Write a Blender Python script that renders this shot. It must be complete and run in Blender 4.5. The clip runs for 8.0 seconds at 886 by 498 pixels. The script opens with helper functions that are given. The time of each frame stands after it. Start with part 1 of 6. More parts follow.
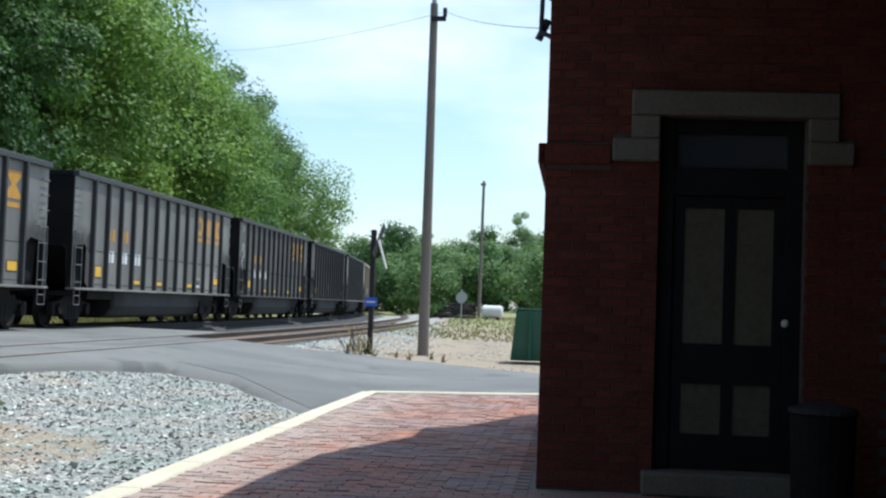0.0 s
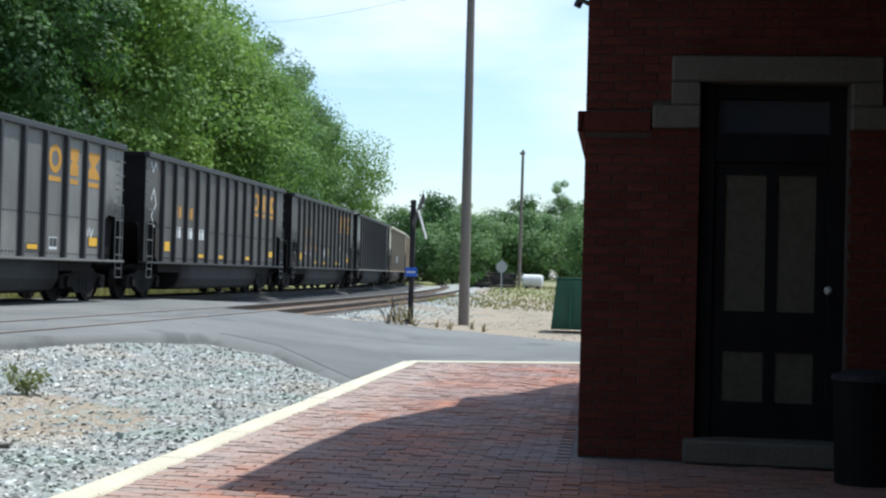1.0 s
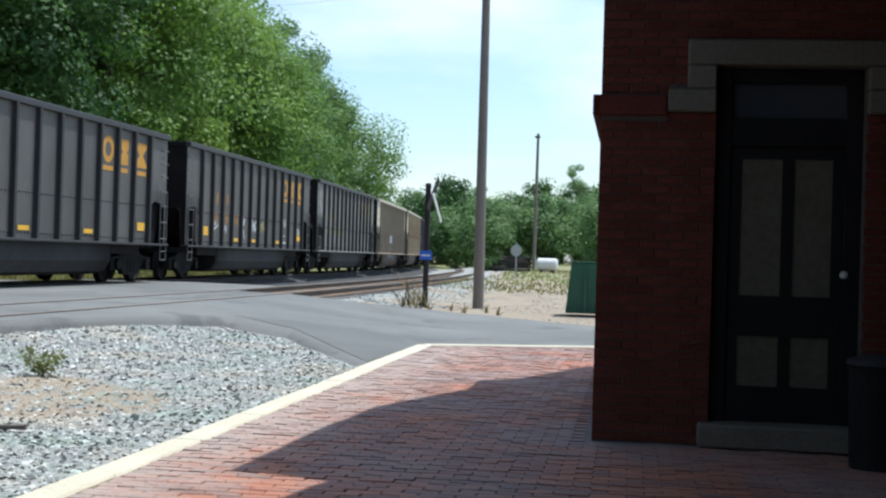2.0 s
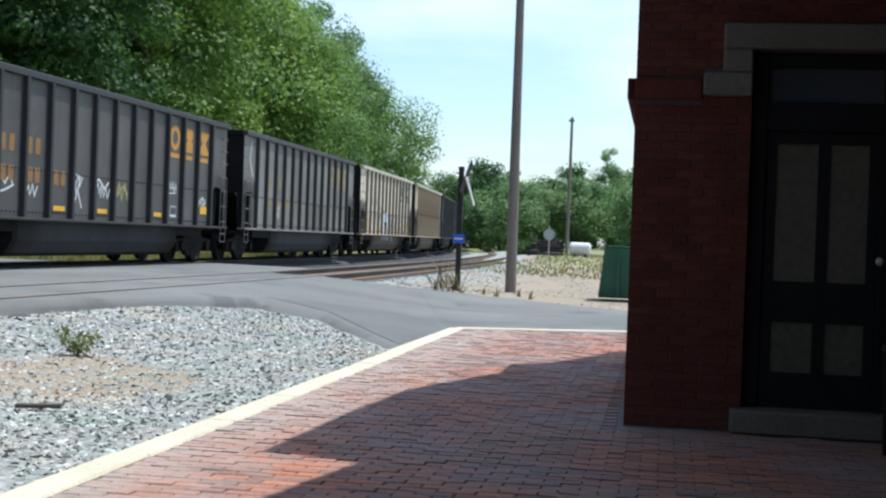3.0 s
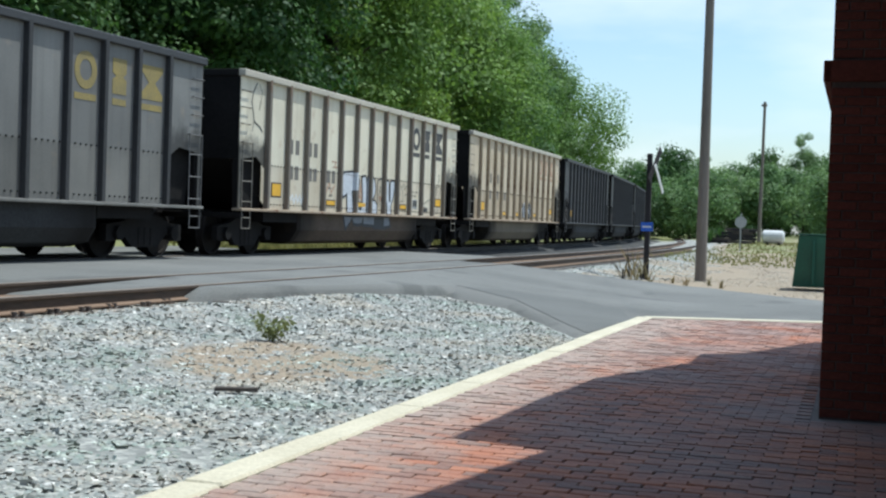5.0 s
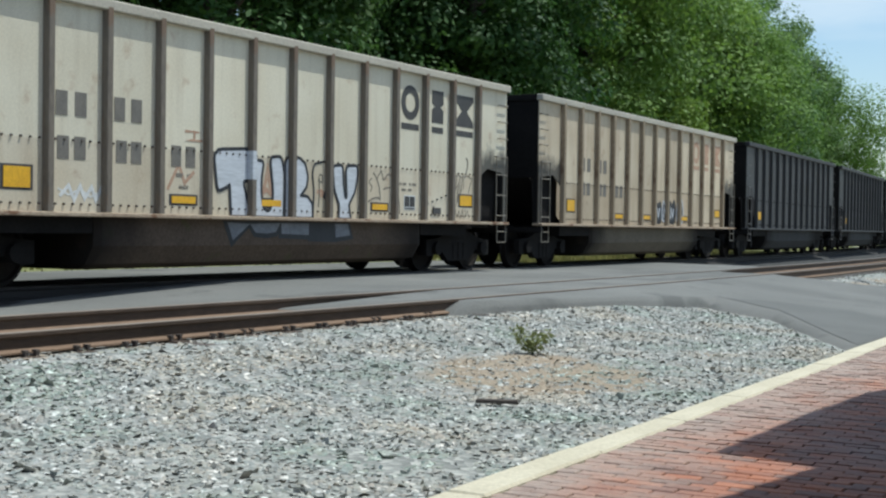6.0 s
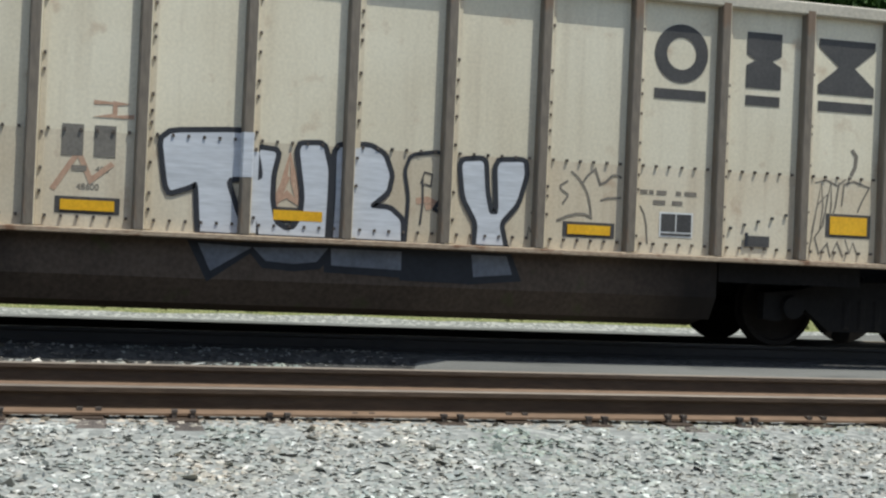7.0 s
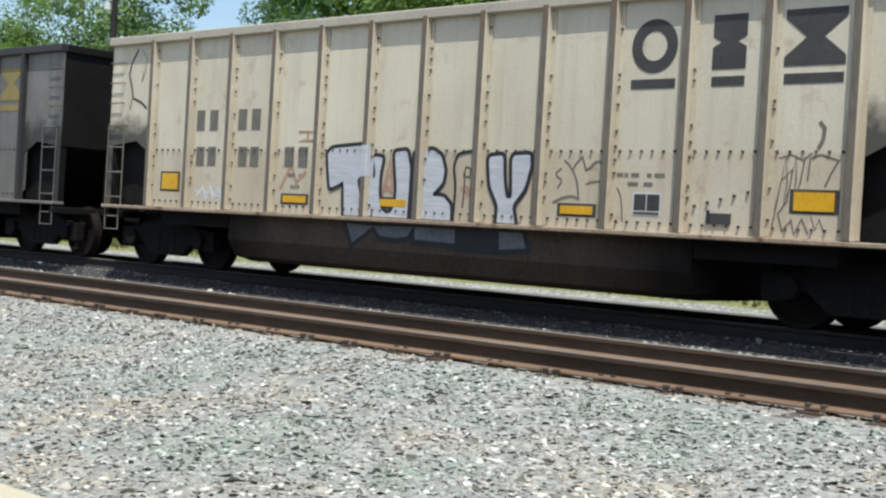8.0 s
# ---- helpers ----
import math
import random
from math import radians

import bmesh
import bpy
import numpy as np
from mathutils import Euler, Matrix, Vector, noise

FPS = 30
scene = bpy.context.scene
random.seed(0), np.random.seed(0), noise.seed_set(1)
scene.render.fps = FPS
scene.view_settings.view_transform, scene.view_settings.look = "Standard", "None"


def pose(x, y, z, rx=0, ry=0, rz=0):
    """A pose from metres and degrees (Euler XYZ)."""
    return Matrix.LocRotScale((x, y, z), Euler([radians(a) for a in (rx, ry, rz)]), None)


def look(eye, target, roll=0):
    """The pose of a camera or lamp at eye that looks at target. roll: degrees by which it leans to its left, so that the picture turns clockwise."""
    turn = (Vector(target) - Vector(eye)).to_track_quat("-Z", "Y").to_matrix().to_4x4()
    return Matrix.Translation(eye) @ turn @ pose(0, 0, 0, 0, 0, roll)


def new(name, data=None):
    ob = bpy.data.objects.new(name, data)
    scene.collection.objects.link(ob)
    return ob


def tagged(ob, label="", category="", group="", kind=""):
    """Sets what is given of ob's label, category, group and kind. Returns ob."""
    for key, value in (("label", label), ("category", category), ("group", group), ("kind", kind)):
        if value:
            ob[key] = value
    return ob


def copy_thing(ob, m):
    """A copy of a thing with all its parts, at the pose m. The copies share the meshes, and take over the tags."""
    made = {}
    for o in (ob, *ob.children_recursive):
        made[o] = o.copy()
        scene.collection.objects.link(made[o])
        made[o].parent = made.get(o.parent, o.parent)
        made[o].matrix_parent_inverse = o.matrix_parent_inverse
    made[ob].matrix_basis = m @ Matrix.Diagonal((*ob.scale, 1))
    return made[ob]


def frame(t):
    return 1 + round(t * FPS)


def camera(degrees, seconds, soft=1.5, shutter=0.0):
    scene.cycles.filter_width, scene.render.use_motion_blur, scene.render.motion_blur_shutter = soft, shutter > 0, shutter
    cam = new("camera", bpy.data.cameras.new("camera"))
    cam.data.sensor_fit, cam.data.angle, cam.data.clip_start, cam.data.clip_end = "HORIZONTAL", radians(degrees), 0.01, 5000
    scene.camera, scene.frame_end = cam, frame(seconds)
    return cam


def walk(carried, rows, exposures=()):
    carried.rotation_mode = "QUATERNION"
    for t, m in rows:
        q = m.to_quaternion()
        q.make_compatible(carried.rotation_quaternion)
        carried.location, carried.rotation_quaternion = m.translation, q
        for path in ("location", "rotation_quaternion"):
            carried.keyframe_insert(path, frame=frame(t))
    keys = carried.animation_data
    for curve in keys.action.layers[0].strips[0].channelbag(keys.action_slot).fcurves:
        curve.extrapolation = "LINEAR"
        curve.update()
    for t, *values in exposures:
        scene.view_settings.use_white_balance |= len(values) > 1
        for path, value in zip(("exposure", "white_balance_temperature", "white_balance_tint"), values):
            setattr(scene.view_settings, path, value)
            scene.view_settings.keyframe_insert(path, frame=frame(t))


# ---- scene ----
EYE = 1.31
cam = camera(37.65, 8.0, soft=2.3)
walk(cam, [(t, pose(0, 0, EYE, 90 + p, r, y)) for t, y, p, r in (
    (0.0, 7.85, 2.52, -2.02), (0.5, 8.57, 1.81, -1.58), (1.0, 9.62, 1.13, -1.54), (1.5, 10.13, 0.78, -1.68),
    (2.8, 10.90, -0.30, -2.15), (3.0, 11.71, -0.40, -2.12), (3.5, 13.46, -0.58, -2.07), (4.0, 17.67, -1.02, -1.80),
    (4.2, 18.87, -1.08, -1.88), (5.3, 20.94, -1.33, -2.00), (5.5, 22.65, -1.31, -1.80), (5.7, 25.17, -1.17, -1.49),
    (6.0, 31.25, -0.93, -0.82), (6.2, 36.66, -0.50, -0.50), (6.5, 47.68, -0.30, -1.35), (6.8, 63.10, 0.12, -2.20),
    (7.0, 75.36, 0.37, -2.47), (7.5, 102.76, 0.67, -2.38), (8.0, 131.57, -0.77, -3.34))],
     exposures=[(0.0, 0.36, 5900, 4), (3.5, 0.38, 5900, 6), (5.5, 0.07, 5950, 1), (6.5, -0.07, 6350, 3), (7.0, 0.04, 6450, 4), (8.0, 0.2, 6450, 6)])

# ---- sky, sun, exposure ----
SUN = Vector((0.28, 0.28, 1.0)).normalized()
world = bpy.data.worlds.new("sky")
scene.world = world
world.use_nodes = True
wn = world.node_tree.nodes
sky = wn.new("ShaderNodeTexSky")
sky.sky_type, sky.sun_disc = "NISHITA", False
sky.sun_elevation = math.asin(SUN.z)
sky.sun_rotation = math.atan2(SUN.x, SUN.y)
sky.air_density, sky.dust_density, sky.ozone_density = 1.0, 1.2, 1.5
# thin high cloud over the blue
wl = world.node_tree.links
wtc, wmap, wnoise, wramp, wmix = (wn.new("ShaderNode" + k) for k in ("TexCoord", "Mapping", "TexNoise", "ValToRGB", "Mix"))
wmap.inputs["Scale"].default_value = (1, 1, 3.2)
wnoise.inputs["Scale"].default_value, wnoise.inputs["Detail"].default_value = 3.4, 5
wramp.color_ramp.elements[0].position, wramp.color_ramp.elements[1].position = 0.47, 0.72
wramp.color_ramp.elements[1].color = (0.8, 0.8, 0.8, 1)
wmix.data_type = "RGBA"
wl.new(wtc.outputs["Generated"], wmap.inputs[0])
wl.new(wmap.outputs[0], wnoise.inputs["Vector"])
wl.new(wnoise.outputs[0], wramp.inputs[0])
wl.new(wramp.outputs[0], wmix.inputs[0])
wl.new(sky.outputs[0], wmix.inputs[6])
wmix.inputs[7].default_value = (6.2, 6.4, 6.7, 1)
wl.new(wmix.outputs[2], wn["Background"].inputs[0])
wn["Background"].inputs[1].default_value = 0.15
sun = new("sun", bpy.data.lights.new("sun", "SUN"))
sun.data.energy, sun.data.angle, sun.data.color = 4.1, radians(0.6), (1.0, 0.97, 0.92)
sun.matrix_world = look(SUN * 60, (0, 0, 0))

# ---- places ----
RAIL_Z = 0.45          # top of the rails above the brick platform
TRAIN_X = -14.4        # centre of the train's track
SIDING_X = -8.85       # centre of the nearer track
BEND_Y, BEND_R = 11.5, 560.0   # the tracks bend to the left from here on
SPEED = 14.2
PITCH = 16.19          # car to car
RIB = 1.0125
LEAN = 1.8             # platform and station lie turned by this against the track


def along(s, off):
    """Place and heading on a track line at off from the world's Y axis, s metres along."""
    if s <= BEND_Y:
        return off, s, 0.0
    th = (s - BEND_Y) / BEND_R
    r = BEND_R + off - TRAIN_X
    cx = TRAIN_X - BEND_R
    return cx + r * math.cos(th), BEND_Y + r * math.sin(th), th


# ---- materials ----
def nodes_of(name, rough=0.8, metal=0.0):
    m = bpy.data.materials.new(name)
    m.use_nodes = True
    b = m.node_tree.nodes["Principled BSDF"]
    b.inputs["Roughness"].default_value, b.inputs["Metallic"].default_value = rough, metal
    return m, m.node_tree, b


def noise_node(nt, scale, detail=4.0, stretch=(1, 1, 1)):
    tc, mp, n = (nt.nodes.new("ShaderNode" + k) for k in ("TexCoord", "Mapping", "TexNoise"))
    mp.inputs["Scale"].default_value = stretch
    n.inputs["Scale"].default_value, n.inputs["Detail"].default_value = scale, detail
    nt.links.new(tc.outputs["Object"], mp.inputs[0])
    nt.links.new(mp.outputs[0], n.inputs["Vector"])
    return n


def ramp(nt, source, stops):
    r = nt.nodes.new("ShaderNodeValToRGB")
    el = r.color_ramp.elements
    while len(el) < len(stops):
        el.new(0.5)
    for e, (at, c) in zip(el, stops):
        e.position, e.color = at, (*c, 1)
    nt.links.new(source, r.inputs[0])
    return r.outputs[0]


def mixed(nt, fac, a, b, mode="MIX"):
    m = nt.nodes.new("ShaderNodeMix")
    m.data_type, m.blend_type = "RGBA", mode
    for sock, v in ((0, fac), (6, a), (7, b)):
        if isinstance(v, (int, float)):
            m.inputs[sock].default_value = v
        elif isinstance(v, tuple):
            m.inputs[sock].default_value = (*v, 1)
        else:
            nt.links.new(v, m.inputs[sock])
    return m.outputs[2]


def bumped(nt, b, height, strength, dist=0.02):
    bp = nt.nodes.new("ShaderNodeBump")
    bp.inputs["Strength"].default_value, bp.inputs["Distance"].default_value = strength, dist
    nt.links.new(height, bp.inputs["Height"])
    nt.links.new(bp.outputs[0], b.inputs["Normal"])


def surface(name, low, high, big=0.6, fine=25.0, rough=0.85, metal=0.0, bump=0.3, spread=0.5, stretch=(1, 1, 1), spot=None, spot_at=0.62, vary=0.0):
    """Two scales of variation between two colours, an optional third colour in spots, and fine relief."""
    m, nt, b = nodes_of(name, rough, metal)
    n1, n2 = noise_node(nt, big, 5, stretch), noise_node(nt, fine, 4, stretch)
    base = ramp(nt, n1.outputs[0], [(0.5 - spread / 2, low), (0.5 + spread / 2, high)])
    col = mixed(nt, 0.35, base, ramp(nt, n2.outputs[0], [(0.3, tuple(c * 0.6 for c in low)), (0.7, high)]))
    if spot:
        n3 = noise_node(nt, big * 2.7, 6, stretch)
        col = mixed(nt, ramp(nt, n3.outputs[0], [(spot_at, (0, 0, 0)), (spot_at + 0.08, (1, 1, 1))]), col, spot)
    if vary:
        info = nt.nodes.new("ShaderNodeObjectInfo")
        geo = nt.nodes.new("ShaderNodeNewGeometry")
        add = nt.nodes.new("ShaderNodeMath")
        add.operation = "ADD"
        nt.links.new(info.outputs["Random"], add.inputs[0])
        nt.links.new(geo.outputs["Random Per Island"], add.inputs[1])
        fr = nt.nodes.new("ShaderNodeMath")
        fr.operation = "FRACT"
        nt.links.new(add.outputs[0], fr.inputs[0])
        col = mixed(nt, 1.0, col, ramp(nt, fr.outputs[0], [(0, (1 - vary,) * 3), (1, (1 + vary,) * 3)]), "MULTIPLY")
    nt.links.new(col, b.inputs["Base Color"])
    if bump:
        bumped(nt, b, n2.outputs[0], bump)
    return m


def paint_coat(name, fresh, worn, dirt, rust, rough=0.55, soot=False, panels=0.06):
    """Weathered car paint: chalky blotches, streaks that run down, dirt and rust."""
    m, nt, b = nodes_of(name, rough)
    blotch, streak = noise_node(nt, 0.9, 6), noise_node(nt, 2.2, 5, (0.4, 3.0, 0.22))
    fine, specks = noise_node(nt, 30, 3), noise_node(nt, 3.4, 8)
    col = ramp(nt, blotch.outputs[0], [(0.3, worn), (0.62, fresh)])
    col = mixed(nt, ramp(nt, streak.outputs[0], [(0.5, (0, 0, 0)), (0.85, (0.6, 0.6, 0.6))]), col, dirt)
    col = mixed(nt, ramp(nt, specks.outputs[0], [(0.62, (0, 0, 0)), (0.76, (0.55, 0.55, 0.55))]), col, rust)
    col = mixed(nt, 0.12, col, ramp(nt, fine.outputs[0], [(0.3, (0.02, 0.02, 0.02)), (0.7, fresh)]))
    # each sheet between two ribs has weathered on its own
    tcp, sepp, cell, flr, white = (nt.nodes.new("ShaderNode" + k) for k in ("TexCoord", "SeparateXYZ", "Math", "Math", "TexWhiteNoise"))
    info = nt.nodes.new("ShaderNodeObjectInfo")
    cell.operation, flr.operation = "DIVIDE", "FLOOR"
    cell.inputs[1].default_value = RIB
    white.noise_dimensions = "2D"
    nt.links.new(tcp.outputs["Object"], sepp.inputs[0])
    nt.links.new(sepp.outputs["Y"], cell.inputs[0])
    nt.links.new(cell.outputs[0], flr.inputs[0])
    pair = nt.nodes.new("ShaderNodeCombineXYZ")
    nt.links.new(flr.outputs[0], pair.inputs[0])
    nt.links.new(info.outputs["Random"], pair.inputs[1])
    nt.links.new(pair.outputs[0], white.inputs["Vector"])
    col = mixed(nt, 1.0, col, ramp(nt, white.outputs["Value"], [(0, (1 - panels,) * 3), (1, (1 + panels,) * 3)]), "MULTIPLY")
    if soot:
        # coal soot that has settled round the open lower corners of the car
        tc, sep = nt.nodes.new("ShaderNodeTexCoord"), nt.nodes.new("ShaderNodeSeparateXYZ")
        nt.links.new(tc.outputs["Object"], sep.inputs[0])
        far, low, mul, dust = (nt.nodes.new("ShaderNodeMath") for _ in range(4))
        far.operation, low.operation, mul.operation, dust.operation = "ABSOLUTE", "MULTIPLY_ADD", "MULTIPLY", "MULTIPLY_ADD"
        nt.links.new(sep.outputs["Y"], far.inputs[0])
        nt.links.new(sep.outputs["Z"], low.inputs[0])
        low.inputs[1].default_value, low.inputs[2].default_value = -1.1, 3.0
        nt.links.new(specks.outputs[0], dust.inputs[0])
        dust.inputs[1].default_value = 0.9
        nt.links.new(low.outputs[0], dust.inputs[2])
        end = nt.nodes.new("ShaderNodeMapRange")
        end.inputs["From Min"].default_value, end.inputs["From Max"].default_value = 5.9, 6.15
        nt.links.new(far.outputs[0], end.inputs["Value"])
        nt.links.new(ramp(nt, dust.outputs[0], [(0.66, (0, 0, 0)), (1.0, (0.9, 0.9, 0.9))]), mul.inputs[0])
        nt.links.new(end.outputs[0], mul.inputs[1])
        col = mixed(nt, mul.outputs[0], col, (0.03, 0.027, 0.024))
    nt.links.new(col, b.inputs["Base Color"])
    bumped(nt, b, blotch.outputs[0], 0.25, 0.03)
    return m


def stone_mix(name, stops, rough=0.9):
    """Loose stones, each with a grey of its own."""
    m, nt, b = nodes_of(name, rough)
    geo = nt.nodes.new("ShaderNodeNewGeometry")
    n = noise_node(nt, 40, 3)
    col = ramp(nt, geo.outputs["Random Per Island"], stops)
    col = mixed(nt, 0.3, col, ramp(nt, n.outputs[0], [(0.3, (0.2, 0.2, 0.2)), (0.7, (0.48, 0.48, 0.47))]))
    wide = noise_node(nt, 0.9, 4)
    col = mixed(nt, 1.0, col, ramp(nt, wide.outputs[0], [(0.36, (0.86, 0.95, 0.88)), (0.5, (1, 1, 1)), (0.64, (1.12, 1.03, 0.93))]), "MULTIPLY")
    nt.links.new(col, b.inputs["Base Color"])
    bumped(nt, b, n.outputs[0], 0.4, 0.01)
    return m


def foliage(name, dark, light):
    m, nt, b = nodes_of(name, 0.65)
    geo, n = nt.nodes.new("ShaderNodeNewGeometry"), noise_node(nt, 0.35, 3)
    info = nt.nodes.new("ShaderNodeObjectInfo")
    c = ramp(nt, geo.outputs["Random Per Island"], [(0.0, dark), (1.0, light)])
    c = mixed(nt, 0.68, c, ramp(nt, n.outputs[0], [(0.35, dark), (0.65, light)]))
    c = mixed(nt, 1.0, c, ramp(nt, info.outputs["Random"], [(0, (0.75, 0.85, 0.8)), (1, (1.2, 1.12, 1.0))]), "MULTIPLY")
    nt.links.new(c, b.inputs["Base Color"])
    tr = nt.nodes.new("ShaderNodeBsdfTranslucent")
    nt.links.new(c, tr.inputs[0])
    mx = nt.nodes.new("ShaderNodeMixShader")
    mx.inputs[0].default_value = 0.4
    out = nt.nodes["Material Output"]
    nt.links.new(b.outputs[0], mx.inputs[1])
    nt.links.new(tr.outputs[0], mx.inputs[2])
    nt.links.new(mx.outputs[0], out.inputs[0])
    return m


M = {}
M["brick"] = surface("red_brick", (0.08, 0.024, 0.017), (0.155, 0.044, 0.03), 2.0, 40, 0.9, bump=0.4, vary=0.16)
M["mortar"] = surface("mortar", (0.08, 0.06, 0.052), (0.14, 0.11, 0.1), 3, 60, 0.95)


def scaled(nt, source, k):
    m = nt.nodes.new("ShaderNodeMath")
    m.operation = "MULTIPLY"
    m.inputs[1].default_value = k
    nt.links.new(source, m.inputs[0])
    return m.outputs[0]


def paver_mat():
    """Old paving brick: each brick fired to its own red, dusty where feet and weather left it pale."""
    m, nt, b = nodes_of("paving_brick", 0.72)
    info, geo, add, fr = (nt.nodes.new("ShaderNode" + k) for k in ("ObjectInfo", "NewGeometry", "Math", "Math"))
    add.operation, fr.operation = "ADD", "FRACT"
    nt.links.new(info.outputs["Random"], add.inputs[0])
    nt.links.new(geo.outputs["Random Per Island"], add.inputs[1])
    nt.links.new(add.outputs[0], fr.inputs[0])
    c = ramp(nt, fr.outputs[0], [(0, (0.17, 0.1, 0.082)), (0.3, (0.28, 0.115, 0.075)), (0.65, (0.39, 0.138, 0.07)), (1, (0.48, 0.175, 0.085))])
    big, mid, fine = noise_node(nt, 0.7, 5), noise_node(nt, 3.5, 5), noise_node(nt, 35, 4)
    for k in (big, mid, fine):
        nt.links.new(geo.outputs["Position"], k.inputs["Vector"])
    c = mixed(nt, ramp(nt, big.outputs[0], [(0.4, (0, 0, 0)), (0.62, (0.8, 0.8, 0.8))]), c, (0.27, 0.205, 0.185))
    # grit blown in over the kerb
    sep, grit = nt.nodes.new("ShaderNodeSeparateXYZ"), nt.nodes.new("ShaderNodeMath")
    nt.links.new(geo.outputs["Position"], sep.inputs[0])
    grit.operation = "MULTIPLY_ADD"
    grit.inputs[1].default_value = -0.55
    nt.links.new(sep.outputs["X"], grit.inputs[0])
    nt.links.new(mid.outputs[0], grit.inputs[2])
    c = mixed(nt, ramp(nt, scaled(nt, grit.outputs[0], 0.4), [(0.7, (0, 0, 0)), (0.9, (0.75, 0.75, 0.75))]), c, (0.42, 0.36, 0.31))
    c = mixed(nt, ramp(nt, mid.outputs[0], [(0.58, (0, 0, 0)), (0.75, (0.6, 0.6, 0.6))]), c, (0.16, 0.12, 0.115))
    c = mixed(nt, 0.2, c, ramp(nt, fine.outputs[0], [(0.3, (0.1, 0.05, 0.04)), (0.7, (0.55, 0.3, 0.2))]))
    nt.links.new(c, b.inputs["Base Color"])
    bumped(nt, b, fine.outputs[0], 0.5, 0.015)
    return m


M["paver"] = paver_mat()
M["sand"] = surface("joint_sand", (0.16, 0.13, 0.115), (0.28, 0.24, 0.21), 3, 60, 0.95)
M["kerb"] = surface("kerb_concrete", (0.52, 0.465, 0.34), (0.68, 0.62, 0.48), 1.2, 45, 0.9, bump=0.3, spot=(0.36, 0.33, 0.28), spot_at=0.66)
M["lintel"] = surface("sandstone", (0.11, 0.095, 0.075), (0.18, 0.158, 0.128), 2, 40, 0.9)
M["asphalt"] = surface("asphalt", (0.118, 0.118, 0.11), (0.205, 0.203, 0.189), 0.35, 60, 0.9, bump=0.5, spread=0.35, spot=(0.11, 0.11, 0.103), spot_at=0.58)
M["patch"] = surface("asphalt_patch", (0.1, 0.101, 0.094), (0.158, 0.158, 0.148), 0.6, 60, 0.9, bump=0.3)
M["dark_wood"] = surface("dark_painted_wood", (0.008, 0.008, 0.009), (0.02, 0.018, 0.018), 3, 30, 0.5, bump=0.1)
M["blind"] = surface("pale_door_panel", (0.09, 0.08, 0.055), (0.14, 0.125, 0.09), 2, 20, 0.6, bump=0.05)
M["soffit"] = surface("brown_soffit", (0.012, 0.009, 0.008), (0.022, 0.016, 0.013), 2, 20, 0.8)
M["roof"] = surface("slate_roof", (0.06, 0.06, 0.065), (0.12, 0.12, 0.125), 2, 20, 0.7)
M["knob"] = surface("white_knob", (0.6, 0.58, 0.52), (0.75, 0.72, 0.66), 5, 50, 0.3)
M["rail_foot"] = surface("dusty_rail_foot", (0.14, 0.088, 0.055), (0.26, 0.17, 0.11), 2, 40, 0.85, stretch=(1, 0.2, 1))
# rail steel darkened for the shade under the train
M["shaded_rail"] = surface("shaded_rail", (0.012, 0.011, 0.011), (0.035, 0.03, 0.028), 2, 40, 0.8, stretch=(1, 0.2, 1))
M["rail"] = surface("rusty_rail", (0.045, 0.03, 0.021), (0.11, 0.074, 0.05), 2, 40, 0.75, 0.2, stretch=(1, 0.2, 1))
M["rail_head"] = surface("worn_rail_head", (0.17, 0.135, 0.108), (0.3, 0.25, 0.2), 1, 30, 0.5, 0.4, bump=0.1, stretch=(1, 0.1, 1))
M["tie"] = surface("weathered_tie", (0.055, 0.045, 0.04), (0.14, 0.115, 0.098), 3, 30, 0.95, stretch=(0.3, 3, 1), vary=0.3)
M["pole"] = surface("weathered_pole", (0.15, 0.125, 0.105), (0.28, 0.24, 0.2), 2, 20, 0.9, stretch=(3, 3, 0.15))
M["tar_post"] = surface("tarred_post", (0.025, 0.024, 0.026), (0.06, 0.055, 0.055), 2, 20, 0.85, stretch=(3, 3, 0.3))
M["white"] = surface("white_paint", (0.6, 0.6, 0.58), (0.8, 0.8, 0.78), 2, 20, 0.5, bump=0.1)
M["blue"] = surface("blue_sign", (0.02, 0.09, 0.45), (0.03, 0.14, 0.62), 3, 20, 0.4, bump=0.05)
M["zinc"] = surface("zinc_metal", (0.35, 0.36, 0.36), (0.5, 0.51, 0.5), 3, 30, 0.5, 0.4, bump=0.1)
M["green"] = surface("green_container", (0.004, 0.06, 0.035), (0.012, 0.11, 0.065), 1.5, 25, 0.45, bump=0.1, spot=(0.05, 0.05, 0.035), spot_at=0.7)
M["wire"] = surface("wire", (0.03, 0.03, 0.03), (0.05, 0.05, 0.05), 1, 5, 0.6)
M["bark"] = surface("bark", (0.05, 0.04, 0.03), (0.13, 0.1, 0.075), 2, 12, 0.95, stretch=(2, 2, 0.3))
M["leaf"] = foliage("green_leaves", (0.08, 0.16, 0.03), (0.26, 0.4, 0.085))
M["leaf_dark"] = foliage("dark_leaves", (0.022, 0.07, 0.02), (0.11, 0.21, 0.045))
M["leaf_light"] = foliage("bright_leaves", (0.11, 0.2, 0.025), (0.27, 0.37, 0.06))
# leaf green lightened to stand for the haze of distance
M["leaf_hazed"] = foliage("haze_pale_leaves", (0.085, 0.16, 0.058), (0.235, 0.36, 0.135))
M["dry"] = foliage("dry_stalks", (0.16, 0.12, 0.06), (0.32, 0.25, 0.12))
M["grass"] = foliage("grass_blades", (0.15, 0.16, 0.06), (0.32, 0.3, 0.13))
M["faint_mark"] = surface("faded_dark_spray", (0.13, 0.115, 0.095), (0.25, 0.22, 0.18), 5, 40, 0.8, bump=0)
